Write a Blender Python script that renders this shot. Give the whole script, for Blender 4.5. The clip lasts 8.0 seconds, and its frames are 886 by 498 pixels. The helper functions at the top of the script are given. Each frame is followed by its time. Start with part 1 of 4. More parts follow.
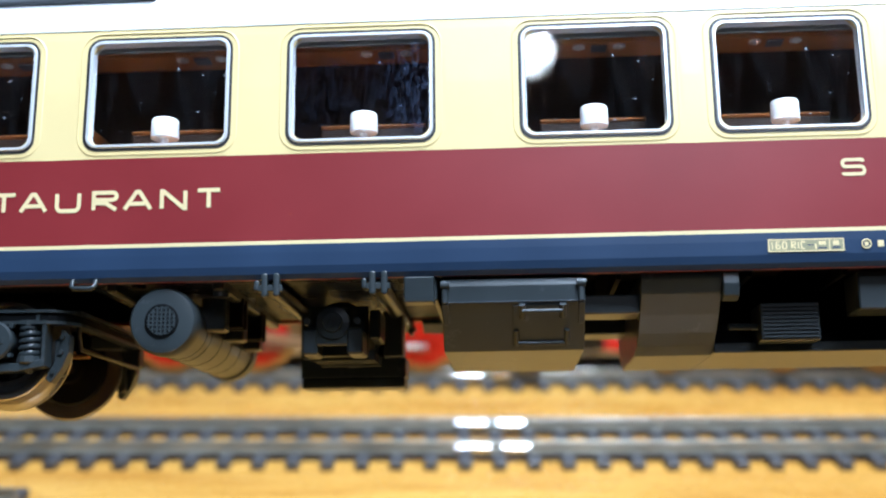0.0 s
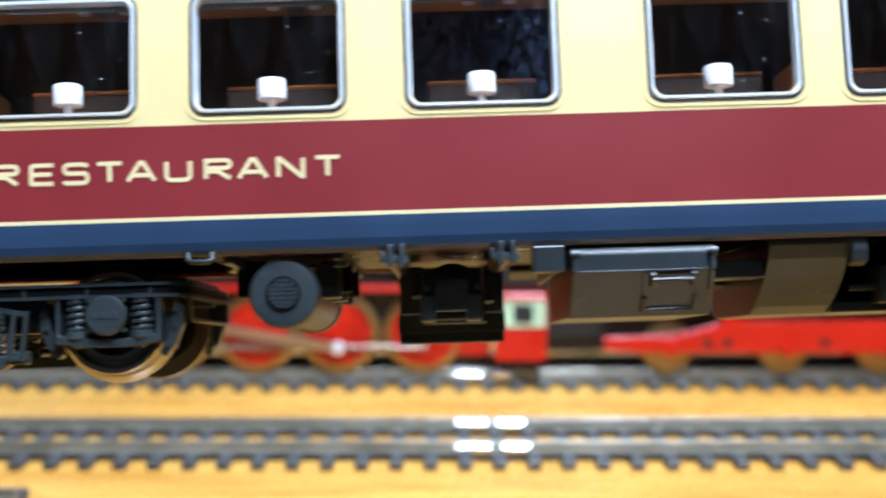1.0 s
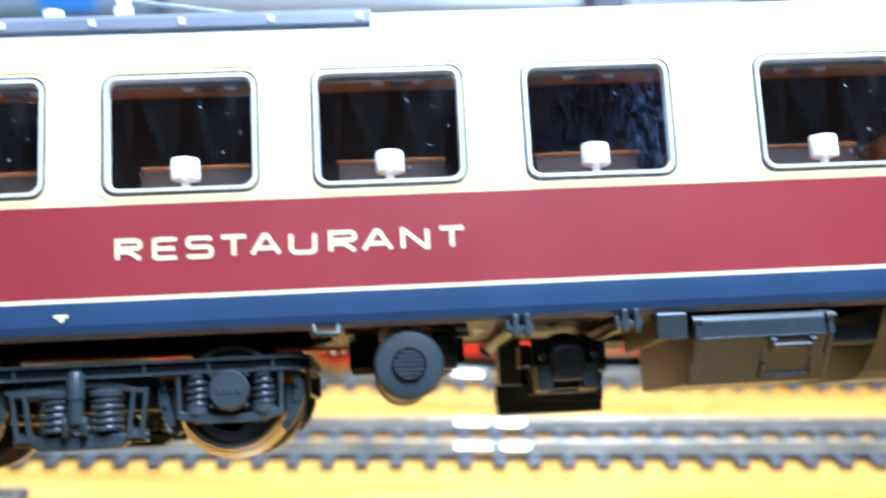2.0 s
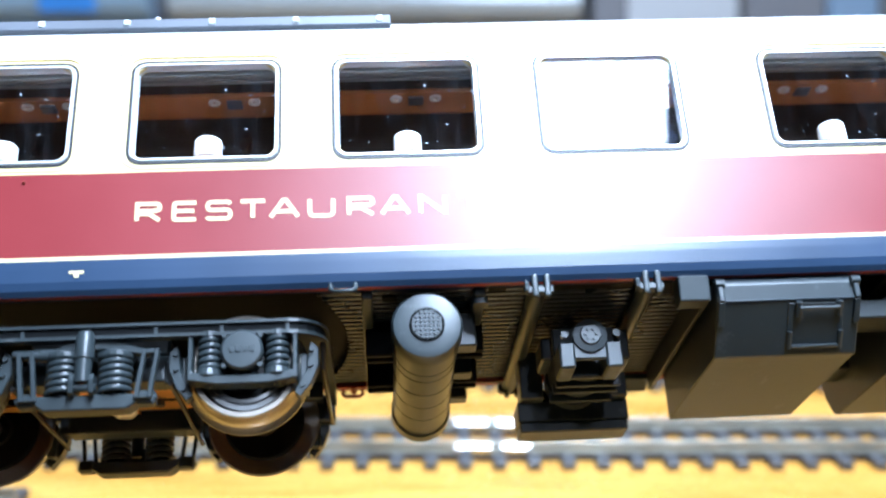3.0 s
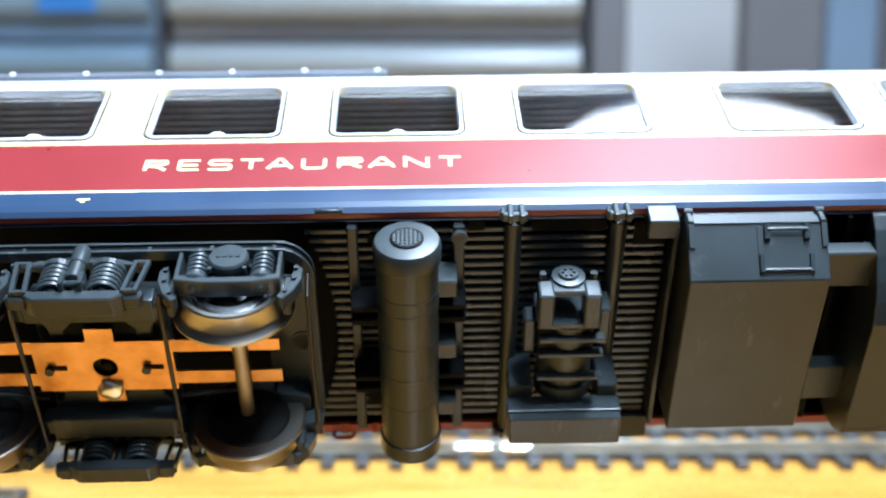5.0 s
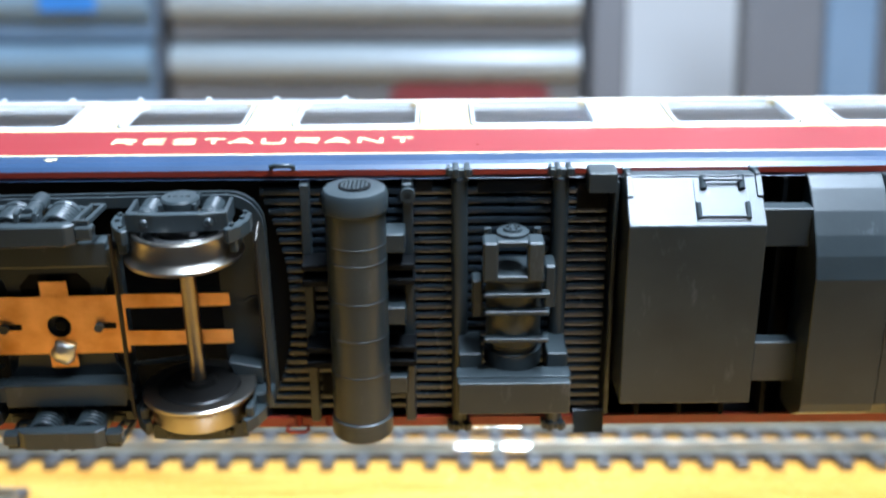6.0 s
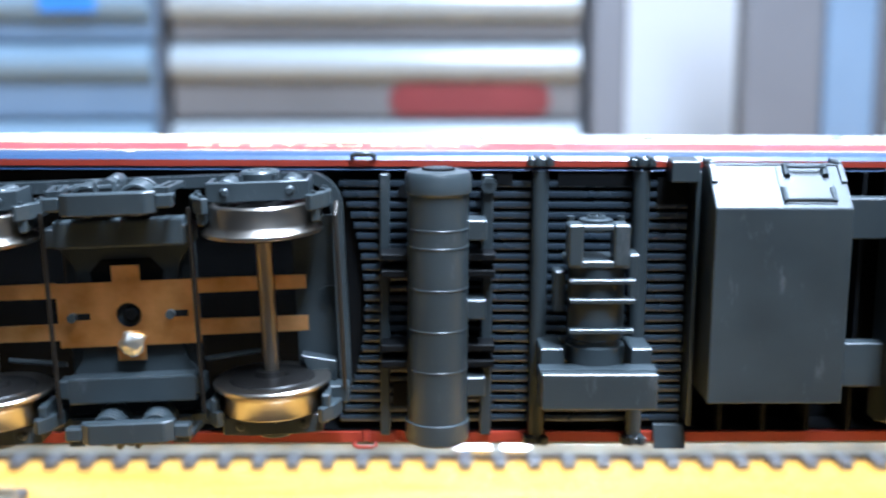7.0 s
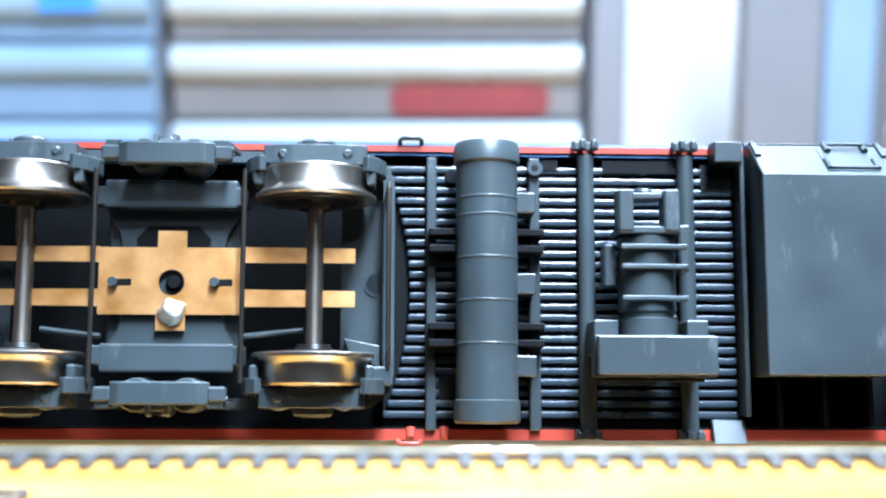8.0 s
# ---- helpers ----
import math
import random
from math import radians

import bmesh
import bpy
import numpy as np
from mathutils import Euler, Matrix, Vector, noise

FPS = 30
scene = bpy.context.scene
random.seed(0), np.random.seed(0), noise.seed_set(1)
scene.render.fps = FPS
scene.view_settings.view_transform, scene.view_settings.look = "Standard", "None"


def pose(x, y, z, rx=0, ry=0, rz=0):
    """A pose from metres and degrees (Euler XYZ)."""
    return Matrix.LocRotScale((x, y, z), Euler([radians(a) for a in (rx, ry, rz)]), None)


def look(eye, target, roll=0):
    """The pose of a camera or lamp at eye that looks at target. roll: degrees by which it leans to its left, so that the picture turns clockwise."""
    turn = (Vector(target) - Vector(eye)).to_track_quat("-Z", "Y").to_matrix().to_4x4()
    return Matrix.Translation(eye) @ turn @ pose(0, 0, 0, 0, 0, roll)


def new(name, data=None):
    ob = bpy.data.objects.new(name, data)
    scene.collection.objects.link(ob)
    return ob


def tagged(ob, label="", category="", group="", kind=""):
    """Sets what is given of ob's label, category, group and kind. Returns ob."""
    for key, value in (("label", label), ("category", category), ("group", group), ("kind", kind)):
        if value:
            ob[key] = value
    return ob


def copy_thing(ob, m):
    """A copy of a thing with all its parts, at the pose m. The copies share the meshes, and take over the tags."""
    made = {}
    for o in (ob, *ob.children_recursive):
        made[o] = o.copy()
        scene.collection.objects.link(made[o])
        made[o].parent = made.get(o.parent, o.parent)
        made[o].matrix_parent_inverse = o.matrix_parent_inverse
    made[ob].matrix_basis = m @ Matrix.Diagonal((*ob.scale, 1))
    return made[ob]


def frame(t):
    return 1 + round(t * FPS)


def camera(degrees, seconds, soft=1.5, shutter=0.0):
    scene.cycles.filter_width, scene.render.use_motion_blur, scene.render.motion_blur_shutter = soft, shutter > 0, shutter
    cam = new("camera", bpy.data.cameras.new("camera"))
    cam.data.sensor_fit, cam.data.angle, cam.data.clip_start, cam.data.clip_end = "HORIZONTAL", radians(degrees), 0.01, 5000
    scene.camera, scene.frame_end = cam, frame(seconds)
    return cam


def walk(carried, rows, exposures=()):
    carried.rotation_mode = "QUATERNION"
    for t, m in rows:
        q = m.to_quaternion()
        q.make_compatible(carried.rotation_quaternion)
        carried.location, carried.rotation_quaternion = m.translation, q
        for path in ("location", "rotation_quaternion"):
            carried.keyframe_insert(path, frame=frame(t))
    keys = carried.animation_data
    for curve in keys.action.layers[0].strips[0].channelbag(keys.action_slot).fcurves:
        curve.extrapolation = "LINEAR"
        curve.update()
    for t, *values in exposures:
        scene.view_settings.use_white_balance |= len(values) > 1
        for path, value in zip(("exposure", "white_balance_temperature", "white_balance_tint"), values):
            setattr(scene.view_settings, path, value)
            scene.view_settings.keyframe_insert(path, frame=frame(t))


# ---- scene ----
cam = camera(41.41, 8.0, soft=2.1, shutter=0.6)
walk(cam, [(0.0, pose(0, 0, 0.0792, 90 + -8.5, 0, 0)), (8.0, pose(0, 0, 0.0792, 90 + -8.5, 0, 0))],
     exposures=[(0.0, -0.35, 5900, 17), (0.5, -0.42, 6100, 18), (1.0, -0.1, 5900, 17), (1.5, 0.25, 5450, 19), (2.0, 0.5, 5400, 18), (3.5, 0.1, 5800, 15), (5.5, 0.15, 5950, 14), (6.5, 0.65, 5850, 14), (7.0, 0.9, 5750, 17), (7.5, 1.2, 5750, 18), (8.0, 1.52, 5700, 14)])
cam.data.dof.use_dof = True
cam.data.dof.focus_distance = 0.117
cam.data.dof.aperture_fstop = 25.0

# seconds, then the coach's place in metres and its turn in degrees
COACH_ROWS = [
    (0, -0.03555, 0.12504, 0.04122, -20.31, -1.81, -3.06),
    (0.5, -0.03476, 0.12767, 0.04165, -12.44, -2.53, -4.15),
    (0.7, -0.03216, 0.12650, 0.04117, -11.74, -3.03, -3.96),
    (0.8, -0.02997, 0.12649, 0.04269, -9.77, -2.64, -2.26),
    (1, -0.02370, 0.12329, 0.04581, -13.56, -1.71, 0.57),
    (1.2, -0.02173, 0.12445, 0.04531, -13.84, -1.57, 1.76),
    (1.5, -0.01811, 0.12335, 0.04353, -16.34, -1.34, 1.17),
    (1.8, -0.01479, 0.12240, 0.04376, -14.63, -1.13, 3.31),
    (2, -0.01201, 0.12069, 0.03828, -17.37, -1.82, 3.81),
    (2.2, -0.00939, 0.11972, 0.03749, -19.07, -1.58, 4.78),
    (3.3, -0.01051, 0.11263, 0.04243, -41.07, -1.20, 2.59),
    (3.5, -0.01080, 0.11157, 0.04365, -45.72, -1.11, 1.93),
    (4, -0.01094, 0.11114, 0.04406, -50.79, -1.10, 1.66),
    (4.2, -0.01105, 0.11069, 0.04531, -51.91, -0.92, 1.55),
    (5.3, -0.01290, 0.11376, 0.04716, -65.79, -0.64, 1.41),
    (5.5, -0.01446, 0.11374, 0.04883, -68.49, -0.69, 0.83),
    (6, -0.01742, 0.11468, 0.05189, -76.05, -0.46, 0.30),
    (6.5, -0.01506, 0.11120, 0.05641, -79.06, 0.31, -0.35),
    (7, -0.00881, 0.11122, 0.05519, -87.81, 0.26, 1.28),
    (7.5, -0.00403, 0.11170, 0.05751, -93.95, 0.46, 1.91),
    (8, -0.00361, 0.10965, 0.06116, -106.01, 0.77, 2.11),
]

# seconds, then the bogie's rocking and its swing on the pivot, in degrees
ROCK = [(0.0, 0.0, 0.0), (5.5, 0.0, 0.0), (6.0, 0.3, -0.8), (6.5, 0.5, -1.5), (7.0, 0.2, -2.4), (7.5, -0.3, -3.2), (7.7, -0.2, -2.0), (7.8, -0.1, -0.8), (8.0, 0.0, 0.0)]

# ---------------------------------------------------------------- light
world = bpy.data.worlds.new("room_air")
world.use_nodes = True
scene.world = world
bg = world.node_tree.nodes["Background"]
bg.inputs["Color"].default_value = (0.75, 0.87, 1.0, 1)
bg.inputs["Strength"].default_value = 0.25


def area_lamp(name, eye, target, size, watts, color, shape="DISK"):
    data = bpy.data.lights.new(name, "AREA")
    data.shape, data.size, data.energy, data.color = shape, size, watts, color
    ob = new(name, data)
    ob.matrix_world = look(eye, target)
    return ob


bench = area_lamp("workbench_lamp", (0.092, 0.046, 0.54), (0.085, 0.13, 0.0), 0.09, 13.5, (0.74, 0.89, 1.0), "RECTANGLE")
bench.data.size_y = 0.46
area_lamp("ceiling_lamp", (0.21, -1.22, 1.19), (0.0, 0.2, 0.0), 0.075, 1.3, (0.86, 0.95, 1.0))
area_lamp("ceiling_lamp", (-0.05, -0.97, 1.19), (0.0, 0.2, 0.0), 0.06, 0.8, (0.86, 0.95, 1.0))
# unseen fill, added to brighten the wall and drawers behind the tracks
area_lamp("background_fill", (0.22, 0.60, 0.8), (0.16, 1.1, 0.1), 0.25, 3.2, (0.82, 0.92, 1.0))

# ---------------------------------------------------------------- materials


def material(name, color, rough=0.5, metal=0.0, vary=0.12, scale=900.0, bump=0.05, fine=9000.0, second=None, coat=0.0, rvary=0.15, spec=0.5, scuff=None):
    """A surface with stains at one scale and grain at a finer one."""
    m = bpy.data.materials.new(name)
    m.use_nodes = True
    nt = m.node_tree
    b = nt.nodes["Principled BSDF"]
    co = nt.nodes.new("ShaderNodeTexCoord")
    n1 = nt.nodes.new("ShaderNodeTexNoise")
    n1.inputs["Scale"].default_value, n1.inputs["Detail"].default_value = scale / 10, 6
    n2 = nt.nodes.new("ShaderNodeTexNoise")
    n2.inputs["Scale"].default_value, n2.inputs["Detail"].default_value = fine / 6, 3
    nt.links.new(co.outputs["Object"], n1.inputs["Vector"])
    nt.links.new(co.outputs["Object"], n2.inputs["Vector"])
    ramp = nt.nodes.new("ShaderNodeValToRGB")
    dark = tuple(c * (1 - vary) for c in color)
    light = second or tuple(min(1, c * (1 + vary)) for c in color)
    ramp.color_ramp.elements[0].color, ramp.color_ramp.elements[0].position = (*dark, 1), 0.3
    ramp.color_ramp.elements[1].color, ramp.color_ramp.elements[1].position = (*light, 1), 0.7
    nt.links.new(n1.outputs["Fac"], ramp.inputs["Fac"])
    nt.links.new(ramp.outputs["Color"], b.inputs["Base Color"])
    if scuff:
        # pale rubbed marks, sparse and a little drawn out
        stretch = nt.nodes.new("ShaderNodeMapping")
        stretch.inputs["Scale"].default_value = (420, 160, 420)
        stretch.inputs["Rotation"].default_value = (0.3, 0.2, 0.5)
        n4 = nt.nodes.new("ShaderNodeTexNoise")
        n4.inputs["Scale"].default_value, n4.inputs["Detail"].default_value, n4.inputs["Roughness"].default_value = 1.0, 7, 0.7
        nt.links.new(co.outputs["Object"], stretch.inputs["Vector"])
        nt.links.new(stretch.outputs["Vector"], n4.inputs["Vector"])
        worn = nt.nodes.new("ShaderNodeMapRange")
        worn.inputs["From Min"].default_value, worn.inputs["From Max"].default_value = 0.60, 0.78
        worn.inputs["To Max"].default_value = 0.6
        nt.links.new(n4.outputs["Fac"], worn.inputs["Value"])
        blend = nt.nodes.new("ShaderNodeMix")
        blend.data_type = "RGBA"
        nt.links.new(worn.outputs["Result"], blend.inputs["Factor"])
        nt.links.new(ramp.outputs["Color"], blend.inputs["A"])
        blend.inputs["B"].default_value = (*scuff, 1)
        nt.links.new(blend.outputs["Result"], b.inputs["Base Color"])
    mr = nt.nodes.new("ShaderNodeMapRange")
    mr.inputs["To Min"].default_value, mr.inputs["To Max"].default_value = rough * (1 - rvary), min(1, rough * (1 + rvary))
    nt.links.new(n1.outputs["Fac"], mr.inputs["Value"])
    nt.links.new(mr.outputs["Result"], b.inputs["Roughness"])
    b.inputs["Metallic"].default_value = metal
    b.inputs["Coat Weight"].default_value = coat
    b.inputs["Specular IOR Level"].default_value = spec
    if bump:
        bp = nt.nodes.new("ShaderNodeBump")
        bp.inputs["Strength"].default_value, bp.inputs["Distance"].default_value = bump, 0.0001
        nt.links.new(n2.outputs["Fac"], bp.inputs["Height"])
        nt.links.new(bp.outputs["Normal"], b.inputs["Normal"])
    return m


CREAM = material("cream_paint", (0.77, 0.61, 0.29), 0.34, vary=0.04)
RED = material("wine_red_paint", (0.215, 0.022, 0.024), 0.34, vary=0.07)
BLUE = material("steel_blue_paint", (0.022, 0.045, 0.090), 0.30, vary=0.12)
SILVER = material("light_grey_roof_paint", (0.66, 0.68, 0.68), 0.4, vary=0.05)
SILL = material("red_plastic_edge", (0.24, 0.028, 0.014), 0.40)
CHROME = material("bright_metal_trim", (0.78, 0.80, 0.82), 0.30, 0.35, vary=0.04, bump=0.02)
GASKET = material("black_rubber", (0.012, 0.012, 0.014), 0.5)
GREY = material("blue_grey_plastic", (0.026, 0.034, 0.037), 0.35, vary=0.25, bump=0.10, spec=0.42, scuff=(0.13, 0.14, 0.15))
# near-black: where it lines recesses, their shade is in the colour
BLACK = material("black_and_shaded_plastic", (0.0035, 0.004, 0.0045), 0.60, vary=0.2, bump=0.08, spec=0.08)
ROOFGREY = material("dark_grey_walkway", (0.10, 0.11, 0.13), 0.45)
COPPER = material("copper_sheet", (0.88, 0.40, 0.10), 0.42, 1.0, vary=0.3, scale=2600, second=(0.93, 0.52, 0.22))
SOLDER = material("solder_tin", (0.86, 0.83, 0.74), 0.40, 1.0, vary=0.15, bump=0.4)
NICKEL = material("nickel_wheel", (0.36, 0.33, 0.29), 0.30, 1.0, vary=0.18, bump=0.05)
AXLE = material("brown_steel_axle", (0.30, 0.26, 0.22), 0.38, 1.0, vary=0.2)
DARKSTEEL = material("blackened_wheel_disc", (0.007, 0.0065, 0.006), 0.36, vary=0.3, spec=0.2)
WHEELFACE = material("turned_dark_nickel", (0.30, 0.31, 0.32), 0.28, 1.0, vary=0.2, bump=0.05)
WHITE = material("white_plastic_lamp", (0.82, 0.80, 0.78), 0.45, vary=0.03)
SEAT = material("orange_brown_seat", (0.46, 0.17, 0.045), 0.55, vary=0.2)
BROWN = material("brown_interior", (0.030, 0.017, 0.011), 0.6, vary=0.2, spec=0.2)
DARKWOOD = material("dark_brown_wood_print", (0.055, 0.030, 0.018), 0.5, vary=0.25, spec=0.3)
LETTER = material("cream_print", (0.74, 0.60, 0.32), 0.4, vary=0.03, bump=0)
PRINTBED = material("olive_print", (0.30, 0.28, 0.16), 0.45, vary=0.1, bump=0)
WIRE = material("dark_wire", (0.03, 0.025, 0.02), 0.35, 0.6)
RIBGREY = material("matt_grey_floor_plastic", (0.016, 0.024, 0.032), 0.28, vary=0.15, bump=0.05, spec=0.50)
RAIL = material("rail_steel", (0.25, 0.235, 0.19), 0.34, 0.5, vary=0.25)
SLEEPER = material("dark_grey_sleeper", (0.050, 0.050, 0.053), 0.45, vary=0.25, bump=0.2)
JOINER = material("tin_rail_joiner", (0.80, 0.82, 0.85), 0.22, 1.0)
LOCORED = material("loco_red_paint", (0.50, 0.012, 0.003), 0.28, vary=0.08)
LOCOBLACK = material("loco_black_paint", (0.015, 0.015, 0.016), 0.4)
TYRE = material("brass_brown_tyre", (0.42, 0.28, 0.13), 0.40, 1.0, vary=0.12)
ROD = material("steel_rod", (0.72, 0.62, 0.58), 0.34, 1.0)
DRAWERGREY = material("smoky_drawer_plastic", (0.135, 0.13, 0.13), 0.16, vary=0.25, scale=40, bump=0.02)
DRAWERBLUE = material("blue_grey_drawer_plastic", (0.16, 0.23, 0.32), 0.2, vary=0.15, scale=60, bump=0.02)
LIP = material("pale_drawer_lip", (0.30, 0.34, 0.36), 0.28, vary=0.10, scale=50, bump=0.02)
LIPBLUE = material("blue_drawer_lip", (0.20, 0.29, 0.37), 0.26, vary=0.15, scale=50, bump=0.02)
CASEGREY = material("grey_case_plastic", (0.13, 0.135, 0.15), 0.4, vary=0.1, scale=60)
WALLWHITE = material("white_wall_paint", (0.82, 0.82, 0.82), 0.7, vary=0.03, scale=40, fine=1500)
# dim, so that the unseen walls and ceiling bounce little light
WALLDIM = material("muted_wall_paint", (0.20, 0.20, 0.19), 0.8, vary=0.05, scale=40, fine=1500)
FLOORWOOD = material("grey_floor_covering", (0.25, 0.22, 0.19), 0.6, vary=0.15, scale=40, fine=1500)
CONTENT = material("red_drawer_content", (0.15, 0.018, 0.02), 0.4, vary=0.5, scale=60)
STICKER = material("blue_sticker", (0.05, 0.22, 0.60), 0.4, vary=0.1, scale=100)
LABELGREEN = material("pale_green_card", (0.45, 0.62, 0.40), 0.5, vary=0.2, scale=2000)


def pine_board():
    """Lacquered yellow pine: rings along x, and a fine grain."""
    m = bpy.data.materials.new("yellow_pine_board")
    m.use_nodes = True
    nt = m.node_tree
    b = nt.nodes["Principled BSDF"]
    co = nt.nodes.new("ShaderNodeTexCoord")
    mp = nt.nodes.new("ShaderNodeMapping")
    mp.inputs["Scale"].default_value = (6, 60, 60)
    nt.links.new(co.outputs["Object"], mp.inputs["Vector"])
    n1 = nt.nodes.new("ShaderNodeTexNoise")
    n1.inputs["Scale"].default_value, n1.inputs["Detail"].default_value, n1.inputs["Distortion"].default_value = 2.5, 8, 1.2
    nt.links.new(mp.outputs["Vector"], n1.inputs["Vector"])
    ramp = nt.nodes.new("ShaderNodeValToRGB")
    ramp.color_ramp.elements[0].color, ramp.color_ramp.elements[0].position = (0.42, 0.175, 0.022, 1), 0.3
    ramp.color_ramp.elements[1].color, ramp.color_ramp.elements[1].position = (0.62, 0.34, 0.07, 1), 0.65
    nt.links.new(n1.outputs["Fac"], ramp.inputs["Fac"])
    nt.links.new(ramp.outputs["Color"], b.inputs["Base Color"])
    n2 = nt.nodes.new("ShaderNodeTexNoise")
    n2.inputs["Scale"].default_value = 40
    nt.links.new(mp.outputs["Vector"], n2.inputs["Vector"])
    bp = nt.nodes.new("ShaderNodeBump")
    bp.inputs["Strength"].default_value, bp.inputs["Distance"].default_value = 0.15, 0.0002
    nt.links.new(n2.outputs["Fac"], bp.inputs["Height"])
    nt.links.new(bp.outputs["Normal"], b.inputs["Normal"])
    n3 = nt.nodes.new("ShaderNodeTexNoise")
    n3.inputs["Scale"].default_value, n3.inputs["Detail"].default_value = 130, 4
    nt.links.new(co.outputs["Object"], n3.inputs["Vector"])
    wave = nt.nodes.new("ShaderNodeBump")
    wave.inputs["Strength"].default_value, wave.inputs["Distance"].default_value = 0.5, 0.0006
    nt.links.new(n3.outputs["Fac"], wave.inputs["Height"])
    nt.links.new(bp.outputs["Normal"], wave.inputs["Normal"])
    nt.links.new(wave.outputs["Normal"], b.inputs["Normal"])
    gloss = nt.nodes.new("ShaderNodeMapRange")
    gloss.inputs["From Min"].default_value, gloss.inputs["From Max"].default_value = 0.3, 0.7
    gloss.inputs["To Min"].default_value, gloss.inputs["To Max"].default_value = 0.16, 0.42
    nt.links.new(n3.outputs["Fac"], gloss.inputs["Value"])
    nt.links.new(gloss.outputs["Result"], b.inputs["Roughness"])
    return m


PINE = pine_board()


def window_glass(name, smears, tint, fine=(260, 260, 70), side=False):
    """Clear pane, dusty and finger-marked."""
    m = bpy.data.materials.new(name)
    m.use_nodes = True
    nt = m.node_tree
    b = nt.nodes["Principled BSDF"]
    b.inputs["Base Color"].default_value = (0.80, 0.82, 0.84, 1)
    b.inputs["Transmission Weight"].default_value = 1.0
    b.inputs["IOR"].default_value = 1.47
    co = nt.nodes.new("ShaderNodeTexCoord")
    mp = nt.nodes.new("ShaderNodeMapping")
    mp.inputs["Rotation"].default_value = (0, 0.7, 0)
    mp.inputs["Scale"].default_value = fine
    n1 = nt.nodes.new("ShaderNodeTexNoise")
    n1.inputs["Scale"].default_value, n1.inputs["Detail"].default_value, n1.inputs["Distortion"].default_value = 1.0, 5, 1.5
    nt.links.new(co.outputs["Object"], mp.inputs["Vector"])
    nt.links.new(mp.outputs["Vector"], n1.inputs["Vector"])
    b.inputs["Roughness"].default_value = 0.015
    dust = nt.nodes.new("ShaderNodeTexNoise")
    dust.inputs["Scale"].default_value, dust.inputs["Detail"].default_value = 1500, 2
    nt.links.new(co.outputs["Object"], dust.inputs["Vector"])
    smear = nt.nodes.new("ShaderNodeMapRange")
    smear.inputs["From Min"].default_value, smear.inputs["From Max"].default_value = 0.5, 0.85
    smear.inputs["To Min"].default_value, smear.inputs["To Max"].default_value = 0.0, smears
    nt.links.new(n1.outputs["Fac"], smear.inputs["Value"])
    speck = nt.nodes.new("ShaderNodeMapRange")
    speck.inputs["From Min"].default_value, speck.inputs["From Max"].default_value = 0.72, 0.76
    speck.inputs["To Min"].default_value, speck.inputs["To Max"].default_value = 0.0, 0.5
    nt.links.new(dust.outputs["Fac"], speck.inputs["Value"])
    both = nt.nodes.new("ShaderNodeMath")
    both.operation = "MAXIMUM"
    if side:
        # rubbed on towards one end of the pane
        sep = nt.nodes.new("ShaderNodeSeparateXYZ")
        nt.links.new(co.outputs["Object"], sep.inputs["Vector"])
        end = nt.nodes.new("ShaderNodeMapRange")
        end.inputs["From Min"].default_value, end.inputs["From Max"].default_value = 0.009, 0.0145
        end.inputs["To Min"].default_value = 0.12
        nt.links.new(sep.outputs["X"], end.inputs["Value"])
        part_of = nt.nodes.new("ShaderNodeMath")
        part_of.operation = "MULTIPLY"
        nt.links.new(smear.outputs["Result"], part_of.inputs[0])
        nt.links.new(end.outputs["Result"], part_of.inputs[1])
        nt.links.new(part_of.outputs["Value"], both.inputs[0])
    else:
        nt.links.new(smear.outputs["Result"], both.inputs[0])
    nt.links.new(speck.outputs["Result"], both.inputs[1])
    film = nt.nodes.new("ShaderNodeBsdfDiffuse")
    film.inputs["Color"].default_value = (*tint, 1)
    mix = nt.nodes.new("ShaderNodeMixShader")
    nt.links.new(both.outputs["Value"], mix.inputs["Fac"])
    nt.links.new(b.outputs["BSDF"], mix.inputs[1])
    nt.links.new(film.outputs["BSDF"], mix.inputs[2])
    nt.links.new(mix.outputs["Shader"], nt.nodes["Material Output"].inputs["Surface"])
    return m


GLASS = window_glass("finger_marked_glass", 0.010, (0.55, 0.62, 0.72))
SMEARED = window_glass("smeared_glass", 0.20, (0.20, 0.27, 0.46), (1500, 1500, 450), True)

# ---------------------------------------------------------------- building tools (millimetres)
MM = 0.001


def part(name, bm, mat, parent=None, label="", smooth=None):
    """Links a bmesh, drawn in millimetres, as one mesh object."""
    bm.normal_update()
    if smooth:
        for fc in bm.faces:
            fc.smooth = True
        for e in bm.edges:
            if len(e.link_faces) == 2 and e.calc_face_angle(0) > radians(smooth):
                e.smooth = False
    me = bpy.data.meshes.new(name)
    bmesh.ops.scale(bm, vec=(MM, MM, MM), verts=bm.verts)
    bm.to_mesh(me)
    bm.free()
    for one in (mat if isinstance(mat, (list, tuple)) else [mat]):
        me.materials.append(one)
    ob = new(name, me)
    if parent:
        ob.parent = parent
    if label:
        ob["label"] = label
    return ob


def thing(name, label, category, group="", kind="", m=None):
    ob = tagged(new(name), label, category, group, kind)
    if m:
        ob.matrix_basis = m
    return ob


